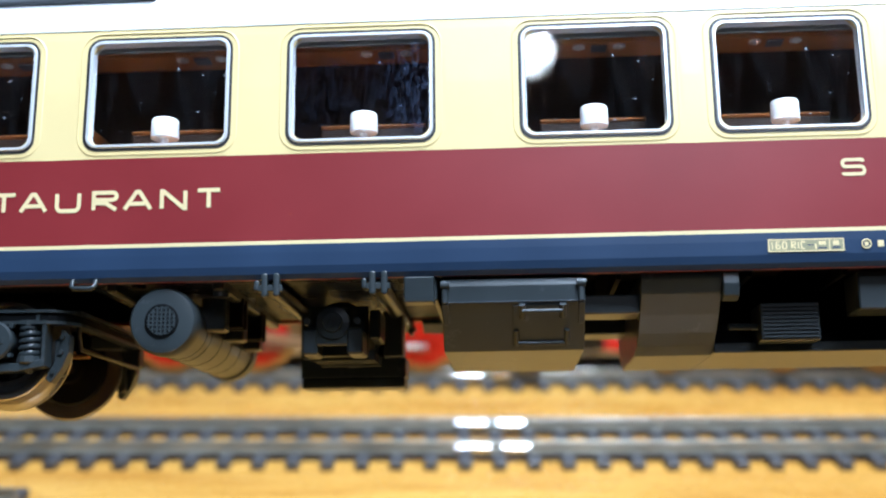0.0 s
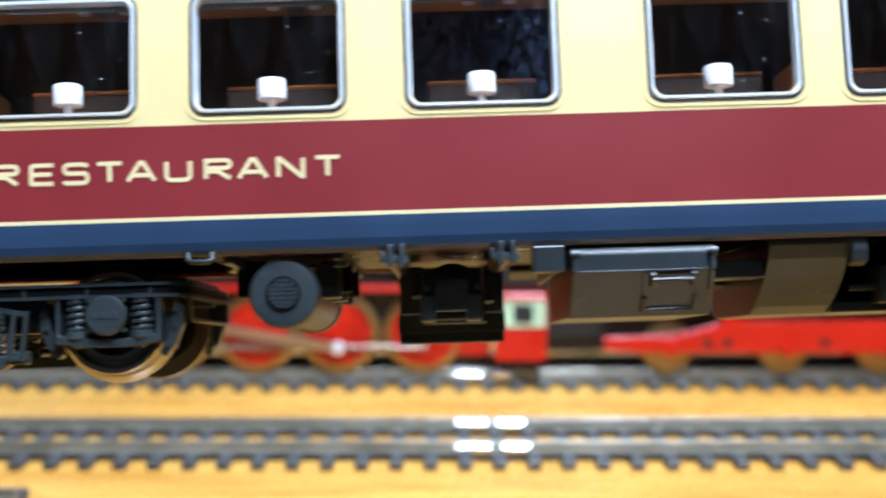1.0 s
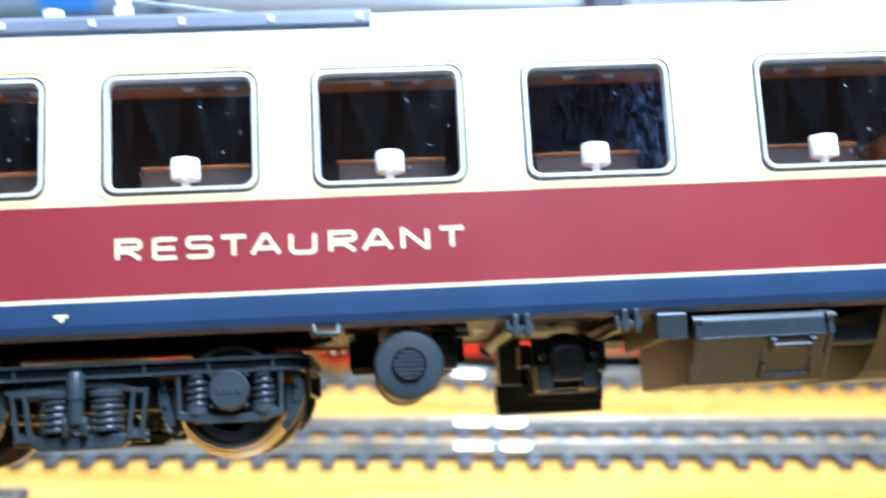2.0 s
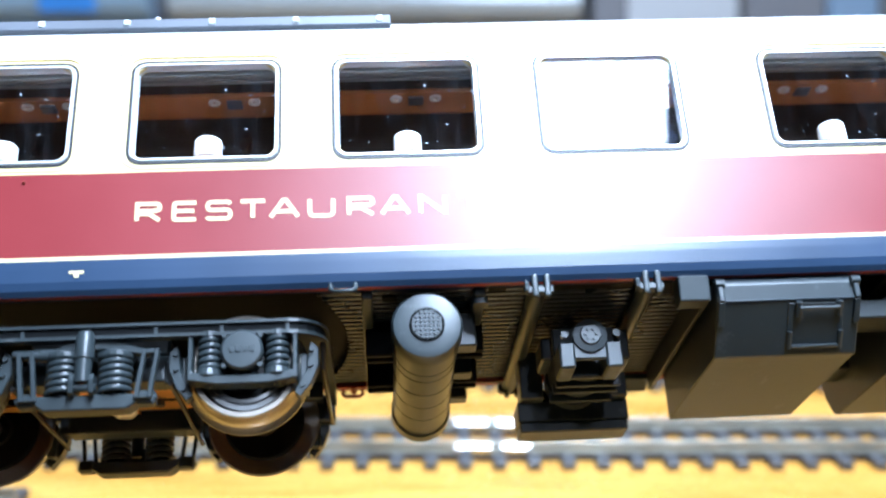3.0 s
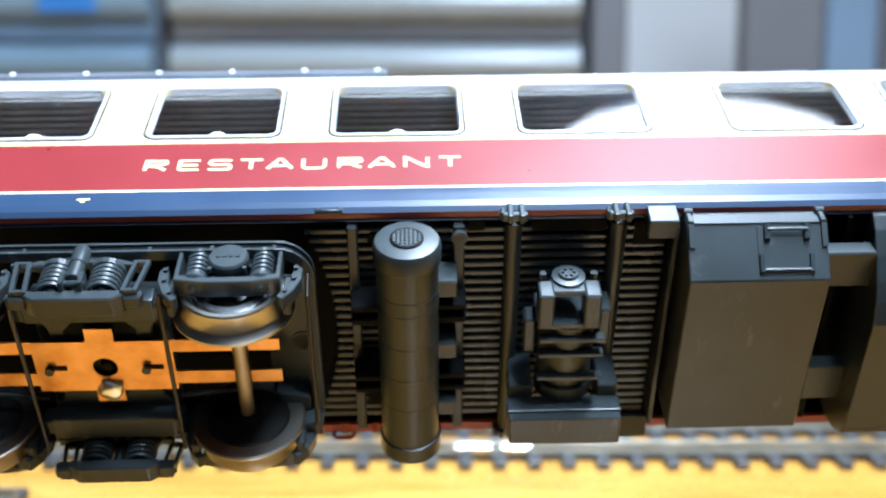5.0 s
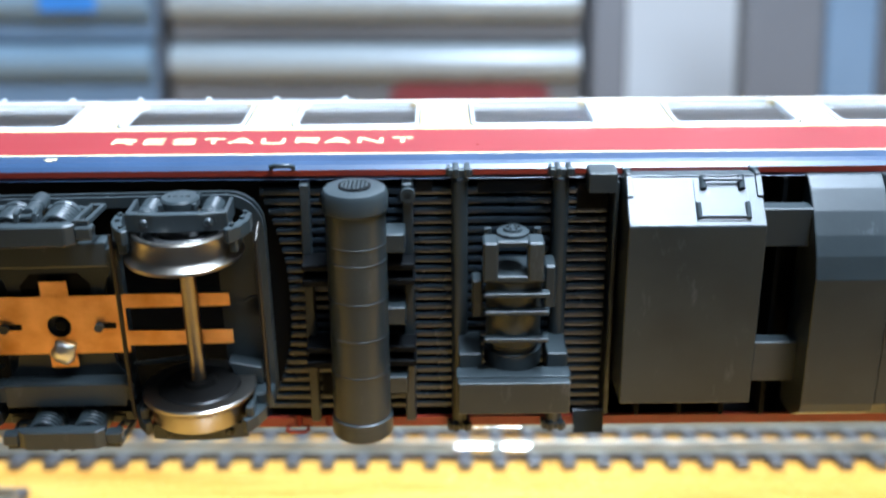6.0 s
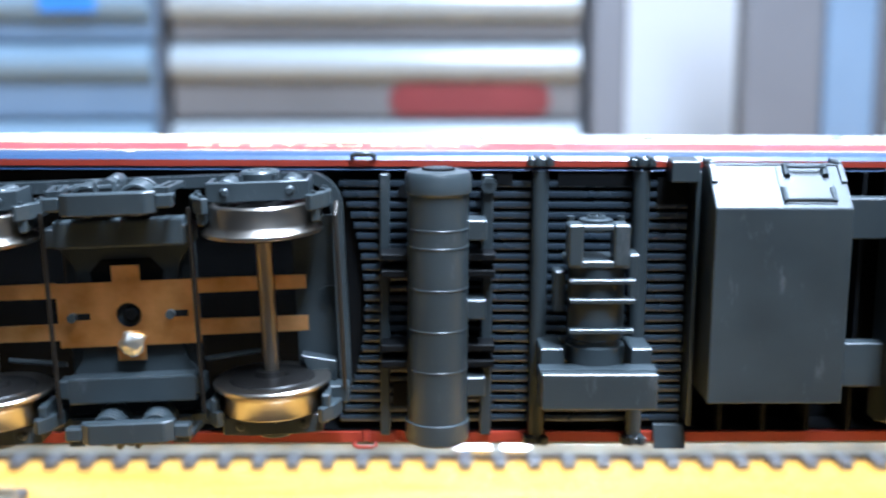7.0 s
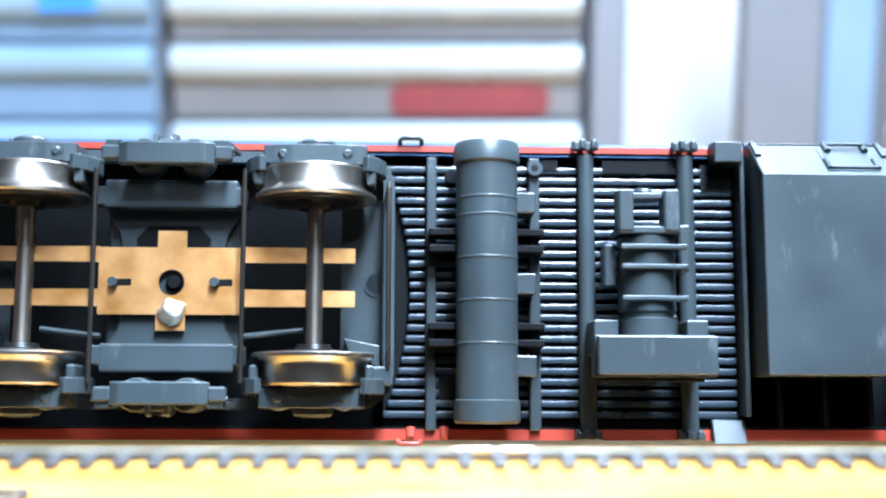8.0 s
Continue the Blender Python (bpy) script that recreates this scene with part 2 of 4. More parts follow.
def box(x0, x1, y0, y1, z0, z1, bevel=0.0, bm=None, seg=1):
    """A box with softened edges."""
    one = bmesh.new()
    bmesh.ops.create_cube(one, size=1, matrix=Matrix.Translation(((x0 + x1) / 2, (y0 + y1) / 2, (z0 + z1) / 2)) @ Matrix.Diagonal((abs(x1 - x0), abs(y1 - y0), abs(z1 - z0), 1)))
    if bevel:
        bmesh.ops.bevel(one, geom=one.edges[:], offset=bevel, segments=seg, affect="EDGES", profile=0.6)
    return merge(bm, one)


def merge(bm, one):
    if bm is None:
        return one
    me = bpy.data.meshes.new("tmp")
    one.to_mesh(me)
    one.free()
    bm.from_mesh(me)
    bpy.data.meshes.remove(me)
    return bm


def tube(p0, p1, r, seg=16, bm=None, r2=None, bevel=0.0):
    """A cylinder or cone between two points."""
    p0, p1 = Vector(p0), Vector(p1)
    one = bmesh.new()
    q = (p1 - p0).to_track_quat("Z", "Y").to_matrix().to_4x4()
    bmesh.ops.create_cone(one, cap_ends=True, segments=seg, radius1=r, radius2=r if r2 is None else r2, depth=(p1 - p0).length,
                          matrix=Matrix.Translation((p0 + p1) / 2) @ q)
    if bevel:
        rim = [e for e in one.edges if any(len(fc.verts) > 4 for fc in e.link_faces)]
        bmesh.ops.bevel(one, geom=rim, offset=bevel, segments=2, affect="EDGES")
    return merge(bm, one)


def lathe(profile, c, seg=40, axis="y", bm=None):
    """Turns (radius, along) points round an axis through c; an outline that starts and ends on one radius closes to a ring."""
    one = bmesh.new()
    rings = []
    for r, a in profile:
        ring = []
        for k in range(seg):
            u, v = r * math.cos(2 * math.pi * k / seg), r * math.sin(2 * math.pi * k / seg)
            p = {"y": (u, a, v), "z": (u, v, a), "x": (a, u, v)}[axis]
            ring.append(one.verts.new(Vector(c) + Vector(p)))
        rings.append(ring)
    for a, b in zip(rings, rings[1:]):
        for k in range(seg):
            one.faces.new((a[k], a[(k + 1) % seg], b[(k + 1) % seg], b[k]))
    if min(profile[0][0], profile[-1][0]) > 0.35 * max(r for r, a in profile) and abs(profile[0][0] - profile[-1][0]) < 0.2:
        for k in range(seg):
            one.faces.new((rings[-1][k], rings[-1][(k + 1) % seg], rings[0][(k + 1) % seg], rings[0][k]))
    else:
        one.faces.new(rings[0])
        one.faces.new(rings[-1][::-1])
    bmesh.ops.recalc_face_normals(one, faces=one.faces[:])
    return merge(bm, one)


def prism(points, a0, a1, axis="x", bevel=0.0, bm=None, seg=1):
    """Extrudes an outline. axis x: points are (y, z); y: (x, z); z: (x, y)."""
    one = bmesh.new()

    def put(p, a):
        return one.verts.new({"x": (a, p[0], p[1]), "y": (p[0], a, p[1]), "z": (p[0], p[1], a)}[axis])

    low, high = [put(p, a0) for p in points], [put(p, a1) for p in points]
    n = len(points)
    one.faces.new(low)
    one.faces.new(high[::-1])
    for k in range(n):
        one.faces.new((low[k], high[k], high[(k + 1) % n], low[(k + 1) % n]))
    bmesh.ops.recalc_face_normals(one, faces=one.faces[:])
    if bevel:
        bmesh.ops.bevel(one, geom=one.edges[:], offset=bevel, segments=seg, affect="EDGES")
    return merge(bm, one)


def bent(path, r, seg=8, bm=None, flat=None, closed=False):
    """A rod (round, or flat=(half width, half height) in plan) along a path of points."""
    one = bmesh.new()
    pts = [Vector(p) for p in path]
    rings = []
    n = len(pts)
    for k, p in enumerate(pts):
        before = pts[k - 1] if (k or closed) else p
        after = pts[(k + 1) % n] if (k < n - 1 or closed) else p
        d = (after - before).normalized()
        side = d.cross(Vector((0, 0, 1)))
        if side.length < 1e-4:
            side = Vector((1, 0, 0))
        side.normalize()
        up = side.cross(d)
        if flat:
            w, h = flat
            ring = [p + side * sx * w + up * sz * h for sx, sz in ((-1, -1), (1, -1), (1, 1), (-1, 1))]
        else:
            ring = [p + (side * math.cos(2 * math.pi * j / seg) + up * math.sin(2 * math.pi * j / seg)) * r for j in range(seg)]
        rings.append([one.verts.new(v) for v in ring])
    m = len(rings[0])
    pairs = list(zip(rings, rings[1:])) + ([(rings[-1], rings[0])] if closed else [])
    for a, b in pairs:
        for j in range(m):
            one.faces.new((a[j], a[(j + 1) % m], b[(j + 1) % m], b[j]))
    if not closed:
        one.faces.new(rings[0][::-1])
        one.faces.new(rings[-1])
    bmesh.ops.recalc_face_normals(one, faces=one.faces[:])
    return merge(bm, one)


def coil(c, r, wire, z0, z1, turns, bm=None):
    """A helical spring with upright axis."""
    n = int(turns * 14)
    pts = [(c[0] + r * math.cos(2 * math.pi * turns * k / n), c[1] + r * math.sin(2 * math.pi * turns * k / n), z0 + (z1 - z0) * k / n) for k in range(n + 1)]
    return bent(pts, wire, 6, bm)


def rounded(x0, x1, z0, z1, r, seg=5):
    """A rounded rectangle, anticlockwise, from its lower right corner."""
    out = []
    for cx, cz, a0 in ((x1 - r, z0 + r, -90), (x1 - r, z1 - r, 0), (x0 + r, z1 - r, 90), (x0 + r, z0 + r, 180)):
        for k in range(seg + 1):
            a = radians(a0 + 90 * k / seg)
            out.append((cx + r * math.cos(a), cz + r * math.sin(a)))
    return out


def ribbon(bm, pts, w, y, fit):
    """A flat stroke of width w along points in a unit letter box; fit brings them to the side wall."""
    pts = [Vector(fit(*p)) for p in pts]
    left, right = [], []
    for k, p in enumerate(pts):
        d0 = (p - pts[k - 1]).normalized() if k else None
        d1 = (pts[k + 1] - p).normalized() if k < len(pts) - 1 else None
        d0, d1 = d0 or d1, d1 or d0
        n0, n1 = Vector((-d0.y, d0.x)), Vector((-d1.y, d1.x))
        m = (n0 + n1).normalized()
        m *= min(1.8, 1.0 / max(m.dot(n0), 0.3)) * w / 2
        left.append(bm.verts.new((p.x + m.x, y, p.y + m.y)))
        right.append(bm.verts.new((p.x - m.x, y, p.y - m.y)))
    for k in range(len(pts) - 1):
        bm.faces.new((right[k], right[k + 1], left[k + 1], left[k]))


def bow(cx, cz, rx, rz, a0, a1, n=6):
    """Points on an arc, in degrees."""
    return [(cx + rx * math.cos(radians(a0 + (a1 - a0) * k / n)), cz + rz * math.sin(radians(a0 + (a1 - a0) * k / n))) for k in range(n + 1)]


# a wide, even-stroked alphabet: the strokes of each letter in a unit box
STROKES = {
    "R": [[(0, 0), (0, 1), *bow(0.84, 0.79, 0.16, 0.21, 90, -90), (0, 0.58)], [(0.52, 0.40), (0.52, 0.40), (1.0, 0.0)], [(0, 0.40), (0.6, 0.40)]],
    "E": [[(1, 1), *bow(0.12, 0.88, 0.12, 0.12, 90, 180, 4), *bow(0.12, 0.12, 0.12, 0.12, 180, 270, 4), (1, 0)], [(0, 0.51), (0.92, 0.51)]],
    "S": [[(0.98, 0.86), *bow(0.86, 0.86, 0.10, 0.14, 20, 90, 4), *bow(0.15, 0.76, 0.15, 0.24, 90, 270), *bow(0.85, 0.26, 0.15, 0.26, 90, -90), *bow(0.12, 0.14, 0.12, 0.14, 270, 190, 4)]],
    "T": [[(0, 1), (1, 1)], [(0.5, 1), (0.5, 0)]],
    "A": [[(0, 0), (0.44, 1), (0.56, 1), (1, 0)], [(0.2, 0.32), (0.8, 0.32)]],
    "U": [[(0, 1), *bow(0.2, 0.28, 0.2, 0.28, 180, 270), *bow(0.8, 0.28, 0.2, 0.28, 270, 360), (1, 1)]],
    "N": [[(0, 0), (0, 1), (0.06, 1), (0.94, 0), (1, 0), (1, 1)]],
    "I": [[(0.5, 1), (0.5, 0)]],
    "C": [[(1, 0.86), *bow(0.8, 0.8, 0.2, 0.2, 40, 90, 3), *bow(0.25, 0.75, 0.25, 0.25, 90, 180, 4), *bow(0.25, 0.25, 0.25, 0.25, 180, 270, 4), *bow(0.8, 0.2, 0.2, 0.2, 270, 320, 3)]],
    "1": [[(0.1, 0.75), (0.6, 1), (0.6, 0)]],
    "6": [[(0.9, 1), *bow(0.3, 0.6, 0.3, 0.4, 90, 180), *bow(0.3, 0.3, 0.3, 0.3, 180, 270), *bow(0.7, 0.3, 0.3, 0.28, 270, 450), (0.05, 0.58)]],
    "0": [[(0.5, 1), *bow(0.3, 0.7, 0.3, 0.3, 90, 180), *bow(0.3, 0.3, 0.3, 0.3, 180, 270), *bow(0.7, 0.3, 0.3, 0.3, 270, 360), *bow(0.7, 0.7, 0.3, 0.3, 0, 90), (0.5, 1)]],
}


def letters(text, spans, z0, z1, y, lift, name, mat, parent, weight=0.19):
    """Printed letters on a side, each fitted to its span of x. One mesh for the word."""
    bm = bmesh.new()
    w = (z1 - z0) * weight
    for ch, (x0, x1) in zip(text, spans):
        def fit(u, v, a=x0 + w / 2, b=x1 - w / 2):
            return a + u * (b - a), z0 + w / 2 + v * (z1 - z0 - w)
        for k, stroke in enumerate(STROKES[ch]):
            pts = [p for i, p in enumerate(stroke) if not i or p != stroke[i - 1]]
            ribbon(bm, pts, w, y - lift - 0.002 * k, fit)
    return part(name, bm, mat, parent)


# ---------------------------------------------------------------- the coach
# The coach is drawn 3 per cent large and brought to 1:87 here.
SIZE = 0.967
coach = thing("dining_coach", "cream and wine-red model dining coach tipped over the tracks", "model coach")
coach.scale = (SIZE, SIZE, SIZE)
X0, X1 = -70.0, 212.0
# half width by height, from the lower edge to the roof's crown
PROFILE = [(15.05, 13.3), (15.45, 13.8), (15.66, 14.6), (15.72, 16.0), (15.72, 16.85), (15.72, 17.25), (15.70, 22.0), (15.68, 26.5), (15.66, 28.0), (15.55, 34.0), (15.25, 40.1),
           (15.15, 41.2), (14.95, 42.0), (14.6, 43.4), (13.9, 44.9), (12.5, 46.5), (10.0, 47.9), (6.5, 49.2), (3.0, 49.9), (0.0, 50.1)]
WIN_Z0, WIN_Z1, WIN_W, WIN_R = 27.6, 39.95, 15.45, 1.35
WINDOWS = [-63.6, -42.4, -21.1, 0.0, 21.7, 46.3, 66.3, 88.0, 110.3, 131.8, 153.3, 174.8, 193.0]


MID = 1.1


def half_width(z):
    """Half the body's width at a height, about its middle line y = MID."""
    return MID + float(np.interp(z, [p[1] for p in PROFILE], [p[0] for p in PROFILE]))


def coach_side(sign, name):
    """One side wall: colour bands, and openings with rounded corners."""
    bm = bmesh.new()
    thick = 1.1

    def vert(x, z, inner=0.0):
        return bm.verts.new((x, MID + sign * (half_width(z) - inner), z))

    def strip(x0, x1, z0, z1, mat):
        for inner in (0.0, thick):
            fc = bm.faces.new([vert(x0, z0, inner), vert(x1, z0, inner), vert(x1, z1, inner), vert(x0, z1, inner)])
            fc.material_index = mat
    zs = [p[1] for p in PROFILE if p[1] <= 41.2]
    for a, b in zip(zs, zs[1:]):
        mat = 2 if b <= 16.85 else 3 if b <= 17.25 else 1 if b <= 26.5 else 0
        if a < 27 or a >= 40.1:
            strip(X0, X1, a, b, mat)
    # the band of windows, from 26.5 to 40.1 with 28 and 34 as bends
    edges = [X0] + [v for w in WINDOWS for v in (w - 1.2, w + WIN_W + 1.2)] + [X1]
    for k in range(0, len(edges), 2):
        for a, b in ((26.5, 30.0), (30.0, 34.0), (34.0, 40.1)):
            strip(edges[k], edges[k + 1], a, b, 0)
    for w in WINDOWS:
        hole = rounded(w + 0.45, w + WIN_W - 0.45, WIN_Z0 + 0.45, WIN_Z1 - 0.45, WIN_R)
        cx, cz = w + WIN_W / 2, (WIN_Z0 + WIN_Z1) / 2
        rx, rz0, rz1 = WIN_W / 2 + 1.2, cz - 26.5, 40.1 - cz
        outer = []
        for x, z in hole:
            s = min(rx / max(abs(x - cx), 1e-6), (rz1 if z > cz else rz0) / max(abs(z - cz), 1e-6))
            outer.append((cx + (x - cx) * s, cz + (z - cz) * s))
        n = len(hole)
        for inner in (0.0, thick):
            for k in range(n):
                j = (k + 1) % n
                quad = [vert(*hole[k], inner), vert(*hole[j], inner), vert(*outer[j], inner), vert(*outer[k], inner)]
                bm.faces.new(quad)
        for k in range(n):
            j = (k + 1) % n
            bm.faces.new([vert(*hole[k]), vert(*hole[j]), vert(*hole[j], thick), vert(*hole[k], thick)])
            c0, c1 = outer[k], outer[j]
            if abs(c0[0] - c1[0]) > 1e-3 and abs(c0[1] - c1[1]) > 1e-3:
                corner = (cx + math.copysign(rx, (c0[0] + c1[0]) / 2 - cx), 40.1 if c0[1] > cz else 26.5)
                for inner in (0.0, thick):
                    bm.faces.new([vert(*c0, inner), vert(*c1, inner), vert(*corner, inner)])
    # lower edge, with an inner face up to the chassis; near side painted black as shade
    edge = 14.35 if sign < 0 else 13.9
    fc = bm.faces.new([bm.verts.new((x, MID + sign * (edge + MID), z)) for x, z in ((X0, 13.3), (X1, 13.3), (X1, 15.0), (X0, 15.0))])
    fc.material_index = 5 if sign < 0 else 4
    fc = bm.faces.new([bm.verts.new((x, MID + sign * (y + MID), 13.3)) for x, y in ((X0, 15.05), (X1, 15.05), (X1, edge), (X0, edge))])
    fc.material_index = 4
    bmesh.ops.remove_doubles(bm, verts=bm.verts, dist=0.002)
    bmesh.ops.recalc_face_normals(bm, faces=bm.faces[:])
    return part(name, bm, [CREAM, RED, BLUE, LETTER, SILL, BLACK], coach, "side wall with cream window band, red waist and blue sill")


coach_side(-1, "side_wall")
coach_side(1, "side_wall")


def coach_roof():
    pts = [(y, z) for y, z in PROFILE if z >= 41.2]
    wide = [(y * (15.15 + MID) / 15.15, z) for y, z in pts]
    outer = [(MID - y, z) for y, z in wide] + [(MID + y, z) for y, z in wide[-2::-1]]
    inner = [(MID + (y - MID) * 0.93, 41.2 + (z - 41.2) * 0.9) for y, z in outer][::-1]
    part("roof", prism(outer + inner, X0, X1), SILVER, coach, "light grey roof", smooth=30)
    part("rain_gutter", box(X0, X1, -15.24, -15.0, 41.12, 41.3, 0.05), SILVER, coach)
    part("rain_gutter", box(X0, X1, 17.2, 17.44, 41.12, 41.3, 0.05), SILVER, coach)
    for x in (X0, X1):
        wide = [(y * (15.15 + MID) / 15.15, z) for y, z in PROFILE]
        side = [(MID - y, z) for y, z in wide] + [(MID + y, z) for y, z in wide[-2::-1]]
        part("end_wall", prism(side, x - 0.6, x + 0.6), RED, coach)
    # walkway boards of the current collector
    wk = part("roof_walkway", prism([(-13.7, 45.0), (-14.25, 45.3), (-14.1, 46.55), (-12.9, 47.4), (-12.1, 47.1)], -60, 6.4, bevel=0.08), ROOFGREY, coach, "dark grey roof walkway")
    for k in range(8):
        part("rivet", box(4.8 - 9.2 * k, 5.5 - 9.2 * k, -14.4, -13.9, 45.65, 46.4, 0.1), SILVER, wk)
    ins = part("insulator", lathe([(0.5, 49.5), (1.3, 49.6), (1.3, 50.3), (0.7, 50.6), (1.1, 51.0), (1.1, 51.7), (0.6, 52.0), (0.9, 52.4), (0.9, 53.0), (0.4, 53.4), (0.3, 54.4)], (-21.4, -3.5, 0), 18, "z"), CHROME, coach, "chrome roof insulator")
    part("rod", tube((-21.4, -3.5, 52.6), (-6, -1.5, 50.9), 0.28, 8), ROOFGREY, ins)
    part("aerial_base", lathe([(0.1, 50.6), (1.2, 50.4), (1.0, 49.0), (0.2, 48.9)], (-28.5, -6.2, 0), 12, "z"), SILVER, coach)


coach_roof()


def ring_mesh(lo, li, y0, y1, slope=0.0):
    """A ring between two outlines of equal length, raised from y0 to y1."""
    bm = bmesh.new()
    n = len(lo)
    a = [bm.verts.new((x, y0, z)) for x, z in lo]
    b = [bm.verts.new((x * (1 - slope) + xi * slope, y1, z * (1 - slope) + zi * slope)) for (x, z), (xi, zi) in zip(lo, li)]
    c = [bm.verts.new((xi * (1 - slope) + x * slope, y1, zi * (1 - slope) + z * slope)) for (x, z), (xi, zi) in zip(lo, li)]
    d = [bm.verts.new((x, y0 + 0.9 * (y0 - y1) * 0 + 0.9, z)) for x, z in li]
    for p, q in ((a, b), (b, c), (c, d)):
        for k in range(n):
            j = (k + 1) % n
            bm.faces.new((p[k], p[j], q[j], q[k]))
    bmesh.ops.recalc_face_normals(bm, faces=bm.faces[:])
    return bm


def coach_window(sign):
    """Frame, rubber, pressed rim and pane, upright at x = 0; the sides lean by under two degrees."""
    y = -15.62
    lean = math.atan2(15.66 - 15.27, WIN_Z1 - WIN_Z0)
    out = []
    w, r = WIN_W, WIN_R
    z0, z1 = WIN_Z0, WIN_Z1
    rim = ring_mesh(rounded(-0.95, w + 0.95, z0 - 0.85, z1 + 0.85, r + 0.9), rounded(-0.6, w + 0.6, z0 - 0.5, z1 + 0.6, r + 0.55), y, y - 0.10, 0.4)
    gas = ring_mesh(rounded(-0.2, w + 0.2, z0 - 0.2, z1 + 0.2, r + 0.2), rounded(0.3, w - 0.3, z0 + 0.3, z1 - 0.3, r - 0.2), y, y - 0.10)
    frm = ring_mesh(rounded(0.0, w, z0, z1, r), rounded(0.62, w - 0.62, z0 + 0.62, z1 - 0.62, r - 0.5), y, y - 0.24, 0.3)
    gl = bmesh.new()
    o = rounded(0.4, w - 0.4, z0 + 0.4, z1 - 0.4, r - 0.3)
    front, back = [gl.verts.new((x, y + 0.22, z)) for x, z in o], [gl.verts.new((x, y + 0.75, z)) for x, z in o]
    gl.faces.new(front)
    gl.faces.new(back[::-1])
    for k in range(len(o)):
        j = (k + 1) % len(o)
        gl.faces.new((front[k], back[k], back[j], front[j]))
    bmesh.ops.recalc_face_normals(gl, faces=gl.faces[:])
    m = Matrix.Translation((0, y - 0.02, z0)) @ Matrix.Rotation(-lean, 4, "X") @ Matrix.Translation((0, -y, -z0))
    for name, bm, mat in (("pressed_rim", rim, CREAM), ("gasket", gas, GASKET), ("window_frame", frm, CHROME), ("pane", gl, GLASS)):
        bmesh.ops.transform(bm, matrix=m, verts=bm.verts)
        if sign > 0:
            bmesh.ops.scale(bm, vec=(1, -1, 1), verts=bm.verts)
            bmesh.ops.translate(bm, vec=(0, 2 * MID, 0), verts=bm.verts)
            bmesh.ops.reverse_faces(bm, faces=bm.faces[:])
        ob = part(name, bm, mat, coach, smooth=40)
        out.append(ob)
    return out


for sgn in (-1, 1):
    first = coach_window(sgn)
    for ob in first:
        if ob.name.startswith("pane"):
            ob.visible_shadow = False
    frame_ob = first[2]
    for ob in (first[0], first[1], first[3]):
        ob.parent = frame_ob
    for k, wx in enumerate(WINDOWS):
        if k == 0:
            frame_ob.location.x = wx * MM
        else:
            made = copy_thing(frame_ob, Matrix.Translation((wx * MM, 0, 0)))
            for child in made.children:
                if wx == 21.7 and child.name.startswith("pane"):
                    child.material_slots[0].link = "OBJECT"
                    child.material_slots[0].material = SMEARED

# lettering on the side
pxs = [(100, 147), (164, 210), (222, 270), (280, 330), (333, 388), (401, 450), (470, 520), (528, 584), (597, 648), (663, 712)]
letters("RESTAURANT", [(-20.0 + (a - 99) / 613 * 35.0, -20.0 + (b - 99) / 613 * 35.0) for a, b in pxs], 20.75, 23.05, -15.71, 0.05, "lettering", LETTER, coach)
letters("S", [(78.4, 80.9)], 22.55, 24.4, -15.71, 0.05, "lettering", LETTER, coach)
plate = part("data_panel", box(70.6, 78.1, -15.76, -15.70, 14.85, 16.15), PRINTBED, coach, "small cream data panel")
for a, b, c, d in ((70.6, 78.1, 16.03, 16.15), (70.6, 78.1, 14.85, 14.97), (70.6, 70.72, 14.97, 16.03), (77.98, 78.1, 14.97, 16.03), (76.6, 76.72, 14.97, 16.03)):
    part("border", box(a, b, -15.79, -15.72, c, d), LETTER, plate)
letters("160RIC", [(70.85, 71.15), (71.3, 71.85), (71.95, 72.5), (72.85, 73.4), (73.52, 73.66), (73.8, 74.3)], 15.08, 15.92, -15.74, 0.05, "lettering", LETTER, plate)
for k, (a, b, c, d) in enumerate(((74.5, 75.1, 15.45, 15.55), (75.2, 75.4, 15.1, 15.6), (75.5, 76.4, 15.1, 15.25), (75.6, 76.3, 15.5, 15.85), (76.95, 77.7, 15.1, 15.3), (77.0, 77.6, 15.45, 15.9))):
    part("mark", box(a, b, -15.79, -15.72, c, d), LETTER if k % 2 else BLUE, plate)
part("round_mark", bent([(80.3 + 0.44 * math.cos(k * math.pi / 10), -15.75, 15.5 + 0.44 * math.sin(k * math.pi / 10)) for k in range(20)], 0.08, 6, closed=True), LETTER, coach)
part("round_mark_bar", box(80.12, 80.48, -15.77, -15.70, 15.3, 15.7), LETTER, coach)
part("square_mark", box(81.4, 82.0, -15.77, -15.70, 15.2, 15.85), LETTER, coach)
part("jack_mark", box(-25.9, -24.5, -15.76, -15.68, 15.42, 15.72, bm=box(-25.45, -24.95, -15.76, -15.68, 15.02, 15.42)), LETTER, coach)
part("paint_chip", tube((-31.2, -15.5, 25.6), (-31.2, -15.9, 25.7), 0.28, 7, r2=0.1), SILL, coach)
part("paint_chip", tube((22.2, -15.6, 20.0), (22.2, -15.78, 20.0), 0.13, 6), SILL, coach)

